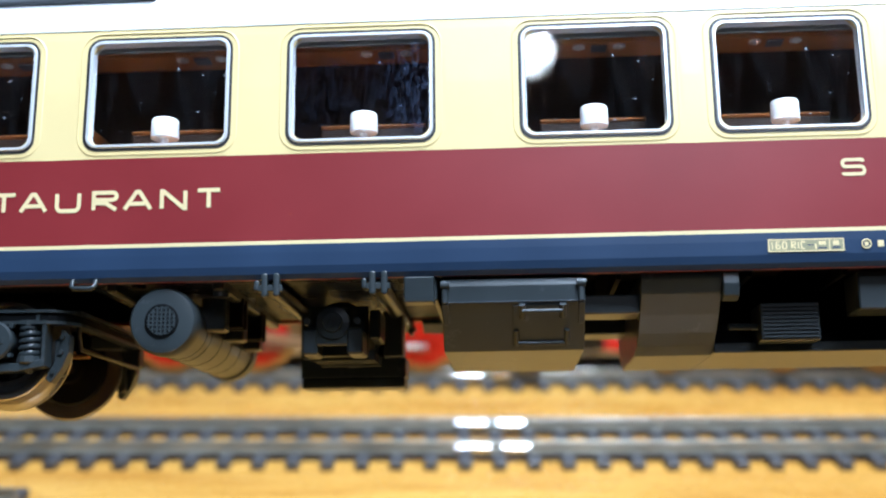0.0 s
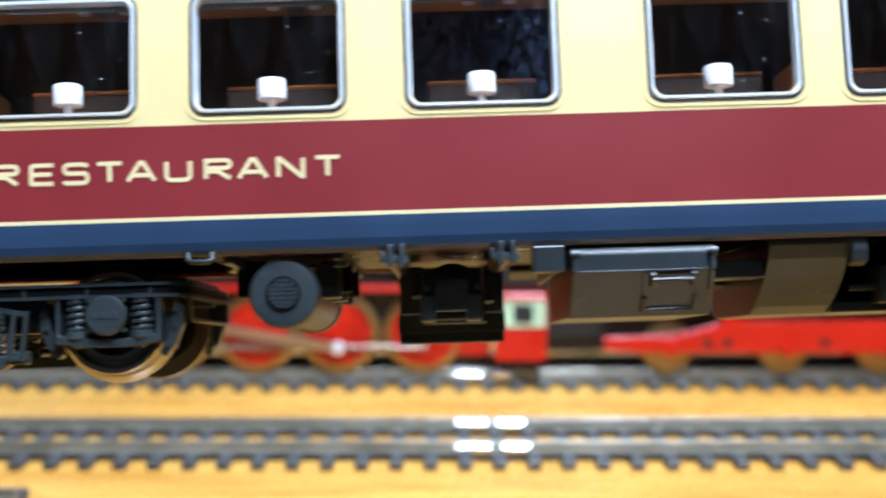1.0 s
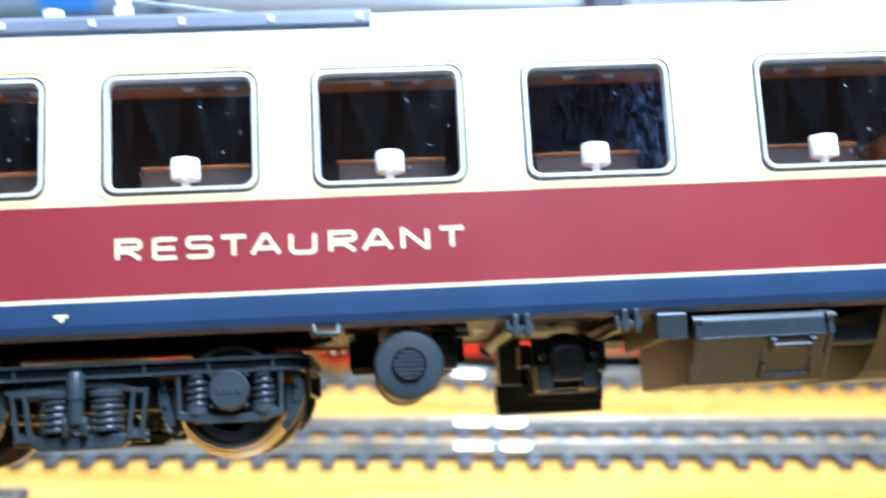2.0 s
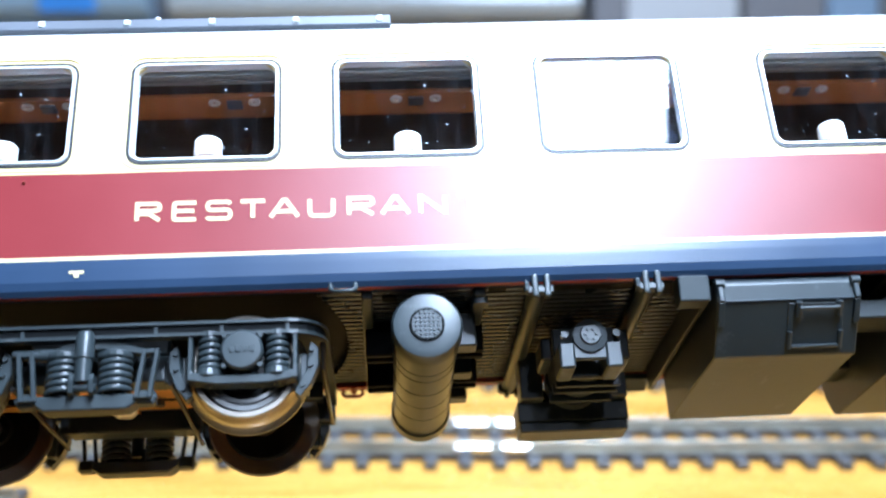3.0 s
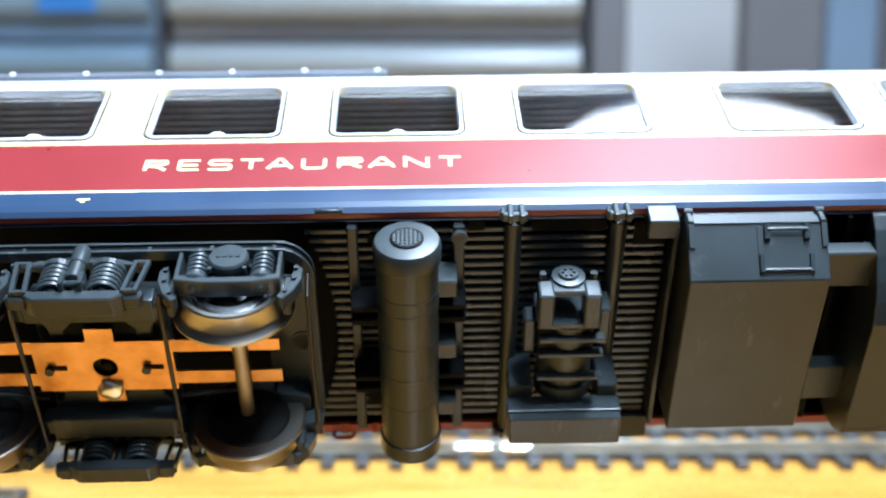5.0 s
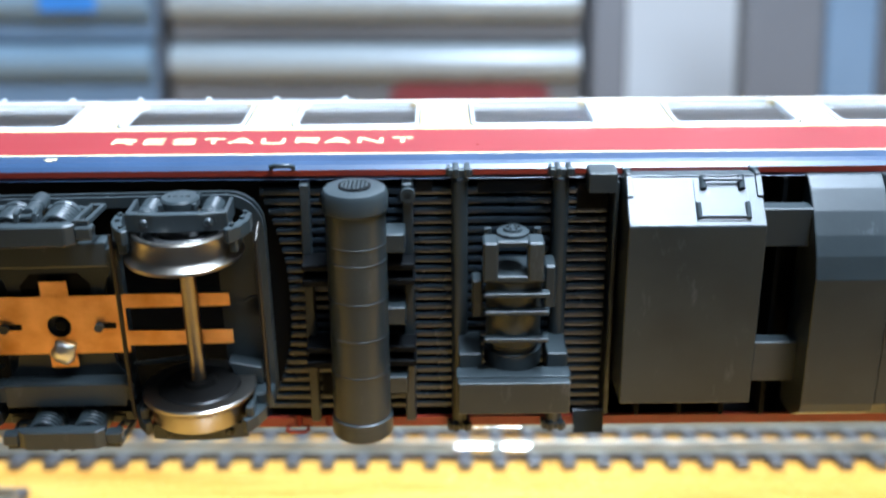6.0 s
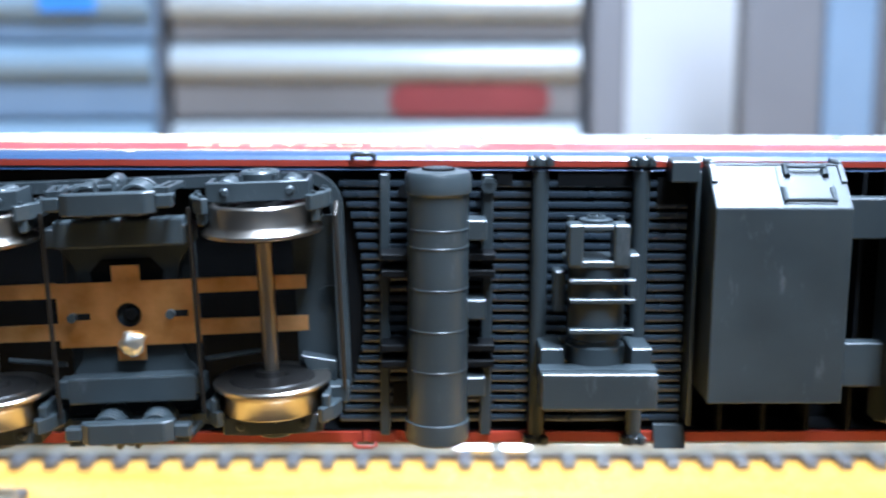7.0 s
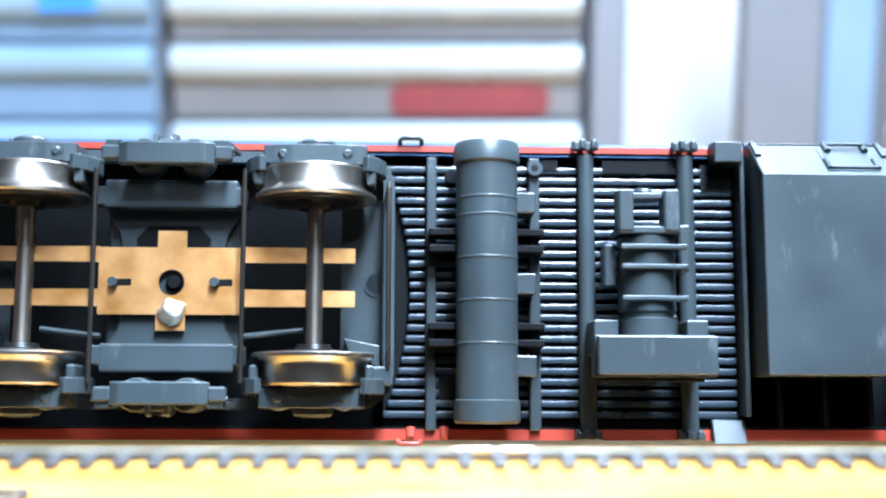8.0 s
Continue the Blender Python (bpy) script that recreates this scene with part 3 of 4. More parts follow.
# inside
part("interior_floor", box(X0 + 1, X1 - 1, -14.3, 14.3, 20.5, 21.2), BROWN, coach)
part("partition", box(X0 + 1, X1 - 1, -0.6, 0.2, 21.2, 46), BROWN, coach, "dark brown inner wall")
part("ceiling_panel", box(X0 + 1, X1 - 1, -13.4, -0.6, 42.3, 43.0), BROWN, coach)
# added panel that gives the view up through the panes its orange
part("ceiling_panel", box(X0 + 1, X1 - 1, -5.2, -0.6, 41.8, 42.3), SEAT, coach, "orange-brown panel added under the ceiling")
for k in range(6):
    part("ceiling_rib", box(X0 + 1, X1 - 1, -13.0 + 0.95 * k, -12.4 + 0.95 * k, 41.9, 42.3), WALLDIM, coach)
part("window_header", box(X0 + 1, X1 - 1, -14.1, -13.7, 38.9, 41.9, 0.1), WALLDIM, coach, "grey inner wall over the windows")
part("table_edge", box(X0 + 1, X1 - 1, -14.4, -13.9, 26.6, 27.6), BROWN, coach)
for wx in WINDOWS[:9]:
    cx = wx + WIN_W / 2
    tb = part("table", box(cx - 3.4, cx + 3.4, -13.6, -7.5, 27.2, 27.8, 0.2), SEAT, coach, "brown table")
    lamp = part("table_lamp", lathe([(0.9, 27.8), (0.95, 28.0), (0.42, 28.1), (0.42, 29.6)], (cx, -12.4, 0), 14, "z"), WHITE, coach, "white table lamp")
    part("shade", lathe([(1.0, 29.5), (1.45, 29.52), (1.5, 29.7), (1.46, 31.5), (1.36, 31.65), (0.5, 31.7)], (cx, -12.4, 0), 24, "z"), WHITE, lamp, smooth=40)
    back = part("seat_back", box(cx - 5.6, cx + 6.2, -6.7, -6.0, 24.6, 31.9, 0.15), DARKWOOD, coach, "brown seat back with an orange rail")
    part("back_rail", box(cx - 5.6, cx + 6.2, -6.9, -5.8, 31.9, 32.3, 0.15), SEAT, back)
    # added block and white knobs for grey and pale spots behind the panes
    part("ceiling_block", box(cx + 0.6, cx + 2.4, -4.6, -2.8, 41.5, 41.8, 0.1), ROOFGREY, coach)
    for s in (-1, 1):
        part("pale_ceiling_knob", lathe([(0.3, 41.55), (0.7, 41.6), (0.7, 41.8), (0.3, 41.8)], (cx + 1.5 + s * 2.3, -4.1, 0), 12, "z"), WHITE, coach)
        x = cx + s * 8.2
        seat = part("seat", box(x - 3.2, x + 3.2, -13.5, -1.1, 21.2, 24.6, 0.5), SEAT, coach, "orange-brown seat")
        part("backrest", box(x + s * 1.6, x + s * 3.0, -13.5, -1.1, 24.6, 33.0, 0.6), SEAT, seat)
        part("headrest", box(x + s * 0.9, x + s * 1.5, -11.5, -9.0, 30.8, 32.4, 0.25), WHITE, seat)

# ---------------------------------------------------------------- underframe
# floor, edges and webs are near-black: the underframe's shade is painted in
part("chassis_plate", box(X0 + 1, X1 - 1, -14.3, 16.5, 18.0, 18.8), BLACK, coach, "chassis plate, near-black for the shade under the floor")
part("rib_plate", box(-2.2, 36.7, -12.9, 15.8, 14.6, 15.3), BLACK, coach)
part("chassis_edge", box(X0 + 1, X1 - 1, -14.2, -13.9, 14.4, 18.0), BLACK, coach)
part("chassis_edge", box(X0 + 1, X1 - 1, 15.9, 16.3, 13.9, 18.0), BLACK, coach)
y = -12.4
while y < 15.6:
    x_left = -1.0 + 2.6 * (abs(y - 1.0) / 13.0) ** 2 * -1 + 1.6
    part("floor_rib", box(x_left, 36.6, y - 0.37, y + 0.37, 13.6, 14.7, 0.2, seg=2), RIBGREY, coach)
    y += 1.17
for x0, x1 in ((2.4, 3.5), (13.65, 14.85)):
    part("cross_beam", box(x0, x1, -13.6, 16.2, 12.6, 14.6, 0.15), GREY, coach)
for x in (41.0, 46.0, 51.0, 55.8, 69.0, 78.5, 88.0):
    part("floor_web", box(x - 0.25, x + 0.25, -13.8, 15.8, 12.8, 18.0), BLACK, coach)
ring = part("eyelet", lathe([(0.85, 12.0), (0.85, 12.7), (0.4, 12.7), (0.4, 12.0)], (14.3, -12.4, 0), 16, "z"), GREY, coach)
# black plug that paints the dark inside a hole
part("floor_hole_dark", tube((5.2, -11.6, 13.3), (5.2, -11.6, 14.3), 0.75, 14), BLACK, coach)

# step hoop under the sill
part("step_hoop", bent([(-0.55, -15.2, 13.6), (-0.55, -15.6, 12.9), (-0.2, -15.75, 12.65), (1.5, -15.75, 12.65), (1.85, -15.6, 12.9), (1.85, -15.2, 13.6)], 0.26, 8), GREY, coach, "grey wire step hoop", smooth=50)
part("step_hoop", bent([(-0.55, 17.2, 13.6), (-0.55, 17.5, 12.9), (-0.2, 17.6, 12.65), (1.5, 17.6, 12.65), (1.85, 17.5, 12.9), (1.85, 17.2, 13.6)], 0.26, 8), SILL, coach, smooth=50)

# air tank
TX, TZ = 8.75, 9.35
prof = [(2.6, -14.5), (3.3, -14.35), (3.55, -13.9), (3.55, -12.2), (3.28, -11.9)]
for yy in (-8.3, -6.4, -1.9, 2.6, 7.1):
    prof += [(3.28, yy - 0.14), (3.33, yy - 0.08), (3.33, yy + 0.08), (3.28, yy + 0.14)]
prof += [(3.28, 12.9), (3.5, 13.0), (3.5, 15.1), (3.2, 15.4), (0.6, 15.45)]
tank = part("air_tank", lathe(prof, (TX, 0, TZ), 44), GREY, coach, "blue-grey cylindrical air tank", smooth=35)
grille = part("tank_grille", lathe([(1.75, -14.35), (1.75, -14.68), (1.55, -14.72), (1.5, -14.6), (0.2, -14.6)], (TX, 0, TZ), 28), BLACK, tank)
for k in range(-3, 4):
    h = math.sqrt(1.5**2 - (k * 0.44) ** 2)
    part("grille_bar", box(TX + k * 0.44 - 0.09, TX + k * 0.44 + 0.09, -14.76, -14.6, TZ - h, TZ + h), GREY, grille)
    part("grille_bar", box(TX - h, TX + h, -14.74, -14.6, TZ + k * 0.44 - 0.09, TZ + k * 0.44 + 0.09), GREY, grille)
for yy in (-8.0, 0.7, 9.4):
    part("tank_bracket", box(11.4, 14.0, yy - 1.1, yy + 1.1, 9.0, 12.6, 0.15), GREY, coach)
for yy in (-4.9, -3.1, 5.2, 7.0):
    part("tank_saddle", box(2.6, 5.9, yy - 0.4, yy + 0.4, 9.6, 13.4, 0.12), BLACK, coach)
    part("tank_saddle", box(11.6, 15.0, yy - 0.4, yy + 0.4, 9.8, 13.2, 0.12), BLACK, coach)

# pipes and their clamps
for px in (20.0, 31.1):
    pipe = part("cross_pipe", tube((px, -14.0, 12.9), (px, 16.3, 12.9), 0.92, 18), GREY, coach, smooth=40)
    for ys in (-15.1, 16.6):
        for dx, w, z0, z1 in ((-0.42, 0.32, 11.5, 13.9), (0.80, 0.32, 11.5, 13.9), (-1.25, 0.24, 12.1, 13.2)):
            part("clamp", box(px + dx - w, px + dx + w, ys - 0.55, ys + 0.55, z0, z1, 0.22, seg=2), GREY, pipe)
        part("clamp_bar", box(px - 1.3, px + 1.4, ys - 0.3, ys + 0.6, 12.0, 12.7, 0.1), GREY, pipe)

# black plates that paint the dark of openings, and glued nubs
for x0, x1, y0, y1 in ((33.0, 36.4, -13.2, -10.2), (22.0, 30.0, -13.6, -12.2), (3.8, 6.4, 10.2, 13.0), (15.2, 17.0, -13.6, -12.4)):
    part("floor_recess_dark", box(x0, x1, y0, y1, 13.5, 13.9), BLACK, coach)
for x in (0.8, 4.4):
    part("glue_nub", tube((x, 16.0, 13.6), (x, 17.0, 13.0), 0.55, 8, r2=0.4), SILL, coach)

# generator and its block
blk = part("generator_block", box(19.5, 32.1, 6.3, 10.6, 5.2, 7.6, 0.2, seg=2), GREY, coach, "blue-grey block under the generator")
part("plinth", box(20.2, 31.4, 9.2, 11.0, 7.6, 9.8, 0.1), BLACK, blk)
part("tray", box(19.65, 31.95, 6.45, 10.4, 4.0, 5.2, 0.15), GREY, blk)
part("foot", box(19.8, 22.4, 4.6, 8.2, 7.4, 13.0, 0.15), GREY, blk)
part("foot", box(29.6, 31.9, 4.6, 8.2, 7.4, 13.0, 0.15), GREY, blk)
gen = part("generator", lathe([(1.2, -4.8), (2.6, -4.7), (3.05, -4.2), (3.05, 3.6), (2.7, 3.9), (2.7, 4.3), (3.2, 4.5), (3.2, 6.3), (1.0, 6.4)], (25.9, 0, 9.6), 36), GREY, coach, "blue-grey ribbed generator", smooth=35)
for yy in (-3.0, -0.9, 2.4):
    part("strap", box(22.6, 29.6, yy - 0.26, yy + 0.26, 6.1, 7.3, 0.1), GREY, gen)
part("yoke", box(22.4, 29.0, -5.2, -4.4, 6.4, 12.0, 0.15), GREY, gen)
for x0, x1 in ((22.4, 24.0), (27.2, 28.9)):
    part("fork", box(x0, x1, -9.1, -4.6, 6.2, 9.0, 0.2), GREY, gen)
part("fork_bridge", box(23.8, 27.4, -8.9, -8.2, 7.2, 9.8, 0.15), GREY, gen)
gear = part("gear_wheel", lathe([(0.3, -9.6), (1.0, -9.6), (1.1, -9.3), (1.8, -9.2), (1.8, -8.4), (0.4, -8.3)], (25.7, 0, 9.6), 14), GREY, gen)
for k in range(6):
    a = k * math.pi / 3
    part("bolt", tube((25.7 + 0.6 * math.cos(a), -9.8, 9.6 + 0.6 * math.sin(a)), (25.7 + 0.6 * math.cos(a), -9.5, 9.6 + 0.6 * math.sin(a)), 0.18, 8), GREY, gear)
for x in (23.0, 28.4):
    part("bolt", tube((x, -9.5, 9.7), (x, -8.8, 9.7), 0.4, 8), GREY, gen)
part("side_arm", box(29.2, 30.4, -5.6, -0.6, 8.2, 11.5, 0.2), GREY, gen)
part("side_arm", box(21.3, 22.5, -3.6, 1.0, 9.0, 11.5, 0.2), GREY, gen)

# equipment box with a hinged flap
BOX_PROFILE = [(-14.6, 13.0), (-15.0, 12.3), (-14.9, 10.5), (-10.9, 6.0), (10.35, 6.0), (10.35, 13.0)]
case = part("equipment_box", prism(BOX_PROFILE, 37.7, 52.25, bevel=0.12), GREY, coach, "blue-grey battery box with a flap")
part("end_plate", box(36.75, 37.25, -14.2, 14.6, 11.0, 14.3, 0.1), GREY, coach)


def on_flap(d, lift):
    """A point d along the sloping front of the box, lifted off it."""
    a, b = Vector((-14.9, 10.5)), Vector((-10.9, 6.0))
    n = Vector((-4.5, -4.0)).normalized()
    p = a.lerp(b, d) + n * lift
    return p.x, p.y


def flap_plate(x0, x1, d0, d1, lift, name, parent, mat=GREY):
    pts = [on_flap(d0, -0.05), on_flap(d0, lift), on_flap(d1, lift), on_flap(d1, -0.05)]
    return part(name, prism(pts, x0, x1, bevel=0.04), mat, parent)


flap = flap_plate(44.9, 50.6, 0.06, 0.9, 0.10, "flap_door", case)
part("handle", bent([(45.9, *on_flap(0.1, 0.1)), (45.9, *on_flap(0.12, 0.62)), (50.0, *on_flap(0.12, 0.62)), (50.0, *on_flap(0.1, 0.1))], 0.2, 8), GREY, flap)
part("handle_bracket", tube((45.9, *on_flap(0.02, 0.3)), (45.9, *on_flap(0.28, 0.3)), 0.36, 8), GREY, flap)
part("handle_bracket", tube((50.0, *on_flap(0.02, 0.3)), (50.0, *on_flap(0.28, 0.3)), 0.36, 8), GREY, flap)
part("hinge_rod", tube((45.3, *on_flap(0.82, 0.22)), (50.3, *on_flap(0.82, 0.22)), 0.2, 8), GREY, flap)
for x in (45.2, 50.4):
    part("latch", tube((x, *on_flap(0.55, 0.2)), (x, *on_flap(0.86, 0.2)), 0.28, 8), GREY, flap)
part("seam", box(38.2, 51.8, -15.06, -14.9, 10.42, 10.6, 0.06), RIBGREY, case)
for x in (38.1, 51.9):
    part("strap_hinge", box(x - 0.3, x + 0.3, -15.35, -14.9, 10.4, 12.5, 0.12), GREY, case)
    flap_plate(x - 0.3, x + 0.3, 0.0, 0.42, 0.3, "strap_end", case)
    part("hinge_knob", tube((x - 0.45, -15.2, 12.3), (x + 0.45, -15.2, 12.3), 0.42, 10), GREY, case)
part("terminal_box", prism([(-13.0, 13.6), (-15.55, 13.2), (-15.3, 10.6), (-13.0, 10.6)], 33.9, 37.0, bevel=0.12), GREY, coach, "glossy grey terminal box")
part("foot_bracket", prism([(15.0, 13.4), (17.6, 12.2), (17.6, 11.8), (15.0, 12.7)], 33.4, 37.0, bevel=0.1), GREY, coach)
part("long_beam", box(52.2, 58.4, -11.5, -7.0, 9.6, 11.6, 0.15), GREY, coach)
part("long_beam", box(52.2, 58.4, 4.6, 9.6, 9.6, 11.6, 0.15), GREY, coach)

# cooling unit beyond the box
UNIT = [(-14.3, 13.3), (-14.2, 12.7), (-13.2, 11.3), (-11.2, 9.4), (-9.0, 7.8), (-7.0, 6.7), (-4.6, 5.9), (10.6, 5.9), (11.8, 6.3), (13.4, 8.6), (14.0, 11.0), (14.0, 13.3)]
unit = part("cooling_unit", prism(UNIT, 58.0, 66.2, bevel=0.1), GREY, coach, "blue-grey cooling unit with rounded edges")
part("shoulder", prism([(-14.35, 13.3), (-14.5, 12.0), (-14.2, 10.8), (-12.8, 10.4), (-12.6, 13.3)], 66.2, 67.8, bevel=0.1), GREY, unit)
part("unit_tray", prism([(-6.6, 7.0), (-6.6, 5.9), (10.6, 5.9), (13.4, 8.6), (13.4, 13.3), (12.6, 13.3), (12.2, 8.9), (10.4, 7.0)], 66.2, 104.0, bevel=0.1), GREY, unit)
# black sheet added so that the void behind the grille box stays dark
part("dark_void_panel", box(66.2, 104.0, -4.0, -3.2, 7.0, 14.3), BLACK, unit)
grill = part("grille_box", box(70.6, 76.6, -10.2, -5.0, 6.7, 10.6, 0.1), GREY, coach, "blue-grey louvred grille box")
for k in range(9):
    part("louvre", box(70.8, 76.4, -10.42, -10.15, 6.95 + 0.4 * k, 7.15 + 0.4 * k), GREY, grill)
part("relay_box", box(79.9, 90.0, -13.2, -8.0, 9.3, 13.2, 0.15), GREY, coach, "blue-grey relay box")
part("pipe_run", tube((67.5, -8.6, 8.4), (71.0, -8.0, 8.4), 0.35, 8), GREY, coach)

# ---------------------------------------------------------------- bogies


def bogie(cx):
    """A sprung bogie under the coach, built round its pivot."""
    WB, AZ = 14.86, 7.1
    b = part("bogie", box(-7.0, 7.0, -8.5, 8.5, 9.4, 11.4, 0.3), GREY, coach, "blue-grey sprung bogie")
    path = []
    for sx, sy, a0 in ((1, 1, 0), (-1, 1, 90), (-1, -1, 180), (1, -1, 270)):
        for k in range(7):
            a = radians(a0 + 15 * k)
            path.append((sx * 19.3 + 3.2 * math.cos(a), sy * 9.9 + 3.2 * math.sin(a), 10.25))
    # black web: the shade between the two lips is in its colour
    part("frame", bent(path, 0, flat=(0.28, 0.62), closed=True), BLACK, b, "bogie frame web, blackened for the shade between its lips")
    part("frame_lip", bent([(x, y, 10.85) for x, y, z in path], 0, flat=(0.6, 0.16), closed=True), GREY, b)
    part("frame_lip", bent([(x, y, 9.65) for x, y, z in path], 0, flat=(0.6, 0.16), closed=True), GREY, b)
    # waisted bolster plate round the pivot
    waist = [(-7.2, -8.6), (7.2, -8.6), (6.9, -6.6), (5.6, -4.4), (5.2, -2.0), (5.2, 3.4), (5.6, 5.6), (6.9, 7.6), (7.2, 9.4), (-7.2, 9.4), (-6.9, 7.6), (-5.6, 5.6), (-5.2, 3.4), (-5.2, -2.0), (-5.6, -4.4), (-6.9, -6.6)]
    part("bolster_plate", prism(waist, 8.5, 9.38, "z", bevel=0.12), GREY, b)
    # black sheet for the dark of the opening, which is not cut
    part("pivot_opening_dark", prism([(-3.9, -4.0), (-2.6, -5.4), (2.6, -5.4), (3.9, -4.0), (3.6, -2.4), (-3.6, -2.4)], 8.42, 8.49, "z"), BLACK, b)
    for s in (-1, 1):
        part("end_web", box(s * 17.4, s * 22.0, -8.8, 8.8, 11.2, 11.6), GREY, b)
        part("end_wire", bent([(s * 22.5, -10.6, 10.0), (s * 22.5, -9.4, 7.2), (s * 22.5, 9.4, 7.2), (s * 22.5, 10.6, 10.0)], 0.26, 8), WIRE, b, smooth=50)
        part("end_lug", box(s * 20.4, s * 22.9, 9.2, 11.2, 7.2, 10.2, 0.2), GREY, b)
        part("end_gusset", prism([(s * 17.8, 6.2), (s * 21.6, 7.0), (s * 21.6, 9.2), (s * 18.6, 8.4)], 9.2, 11.2, "z", bevel=0.1), GREY, b)
        part("brake_wire", tube((s * 7.6, -11.0, 5.6), (s * 7.6, 11.0, 5.6), 0.26, 8), WIRE, b)
        part("brake_lever", tube((s * 7.4, 6.1, 9.0), (s * 13.6, 5.4, 9.0), 0.3, 8), GREY, b)
        for k in range(-3, 4):
            part("frame_rib", box(k * 6.4 - 0.16, k * 6.4 + 0.16, s * 13.1 - 0.4, s * 13.1 + 0.4, 9.65, 10.85), GREY, b)
        # wheelset
        x = s * WB
        ws = part("wheelset", lathe([(0.5, -11.2), (0.9, -11.0), (0.9, -8.2), (0.86, -7.9), (0.86, 7.9), (0.9, 8.2), (0.9, 11.0), (0.5, 11.2)], (x, 0, AZ), 18), AXLE, b, "steel axle with nickel wheels", smooth=40)
        for side in (-1, 1):
            rim = [(4.55, 8.2), (4.6, 7.9), (6.1, 7.9), (6.3, 8.05), (6.28, 8.35), (5.7, 8.8), (5.5, 9.15), (5.4, 11.0), (5.25, 11.18), (4.8, 11.18), (4.6, 10.9), (4.55, 10.4)]
            wheel = part("wheel", lathe([(r, side * yy) for r, yy in rim], (x, 0, AZ), 56), NICKEL, ws, "turned nickel wheel rim", smooth=28)
            disc = [(0.9, 7.0), (1.7, 7.0), (1.9, 7.5), (4.3, 7.75), (4.62, 8.0), (4.66, 10.8), (4.4, 10.5), (3.9, 10.5), (3.8, 10.85), (3.45, 10.9), (3.3, 10.45), (2.6, 10.4), (2.5, 10.75), (1.5, 11.05), (0.4, 11.1)]
            part("wheel_disc", lathe([(r, side * yy) for r, yy in disc], (x, 0, AZ), 48), DARKSTEEL, wheel, smooth=28)
            face = [(4.62, 10.86), (4.4, 10.56), (3.92, 10.56), (3.82, 10.91), (3.45, 10.96), (3.32, 10.51), (3.2, 10.3), (4.6, 10.3)]
            part("face_ring", lathe([(r, side * yy) for r, yy in face], (x, 0, AZ), 48), WHEELFACE, wheel, smooth=28)
            y = side * 12.5
            ab = part("axle_box", lathe([(1.6, side * 11.3), (1.85, side * 13.3), (2.05, side * 13.4), (2.05, side * 14.1), (1.85, side * 14.35), (0.3, side * 14.4)], (x, 0, AZ + 0.6), 28), GREY, b, smooth=30)
            for i, (x0, x1) in enumerate(((-1.2, -0.8), (-0.6, -0.1), (0.1, 0.5), (0.7, 1.2))):
                part("raised_mark", box(x + x0, x + x1, y + side * 1.85, y + side * 2.0, AZ + 0.25, AZ + (0.95 if i % 2 else 0.8), 0.06), GREY, ab)
            for u, v in ((-1.75, 1.55), (1.75, 1.55), (-1.75, -1.5), (1.75, -1.5)):
                part("bolt", tube((x + u, y + side * 0.9, AZ + 0.6 + v), (x + u, y + side * 1.5, AZ + 0.6 + v), 0.24, 8), GREY, ab)
            pts = [(x - 5.3, 9.9), (x - 5.3, 5.0), (x - 2.4, 4.5), (x + 2.4, 4.5), (x + 5.3, 5.0), (x + 5.3, 9.9), (x + 4.85, 9.9), (x + 4.85, 5.8), (x + 2.2, 5.4), (x - 2.2, 5.4), (x - 4.85, 5.8), (x - 4.85, 9.9)]
            part("axle_guard", prism(pts, y - 1.0, y + 1.0, "y", bevel=0.1), GREY, b)
            for d in (-3.3, 3.3):
                sp = part("axle_spring", coil((x + d, y), 0.95, 0.27, 5.9, 9.7, 5.5), GREY, b, "grey coil spring", smooth=60)
                part("spring_cap", tube((x + d, y, 9.4), (x + d, y, 9.9), 1.25, 16), GREY, sp)
                part("spring_core", tube((x + d, y, 5.6), (x + d, y, 9.5), 0.62, 12), BLACK, sp)
                part("spring_seat", lathe([(1.1, 5.3), (1.3, 5.5), (1.25, 6.1), (0.9, 6.3)], (x + d, y, 0), 16, "z"), GREY, sp)
                part("spring_nut", lathe([(0.9, 4.75), (0.9, 5.1), (0.3, 4.4)][::-1], (x + d, y, 0), 14, "z"), GREY, sp)
            for d in (-6.4, 6.4):
                t = 1 if d > 0 else -1
                hang = part("brake_hanger", prism([(x + d + t * 0.1, 9.2), (x + d + t * 0.9, 8.4), (x + d + t * 0.9, 6.6), (x + d + t * 0.2, 4.8), (x + d - t * 0.9, 3.4), (x + d - t * 1.5, 3.9), (x + d - t * 0.3, 6.2)], side * 11.3 - 0.8, side * 11.3 + 0.8, "y", bevel=0.1), GREY, b)
                for zz, dx in ((8.2, 0.25), (6.6, 0.15), (4.6, -0.65)):
                    part("bolt", tube((x + d + t * dx, side * 12.0, zz), (x + d + t * dx, side * 12.4, zz), 0.26, 8), GREY, hang)
                part("brake_shoe", box(x + d - t * 0.6 - 0.45, x + d - t * 0.6 + 0.45, side * 9.2, side * 11.2, 4.2, 8.2, 0.2), GREY, b)
    # bolster: springs, dampers, slotted links, planks
    for side in (-1, 1):
        y = side * 12.2
        damp = part("damper", lathe([(0.5, 5.0), (0.8, 5.1), (0.8, 7.4), (0.92, 7.5), (0.92, 9.8), (0.7, 10.2), (0.3, 10.3)], (-0.3, side * 13.5, 0), 18, "z"), GREY, b, "grey damper", smooth=40)
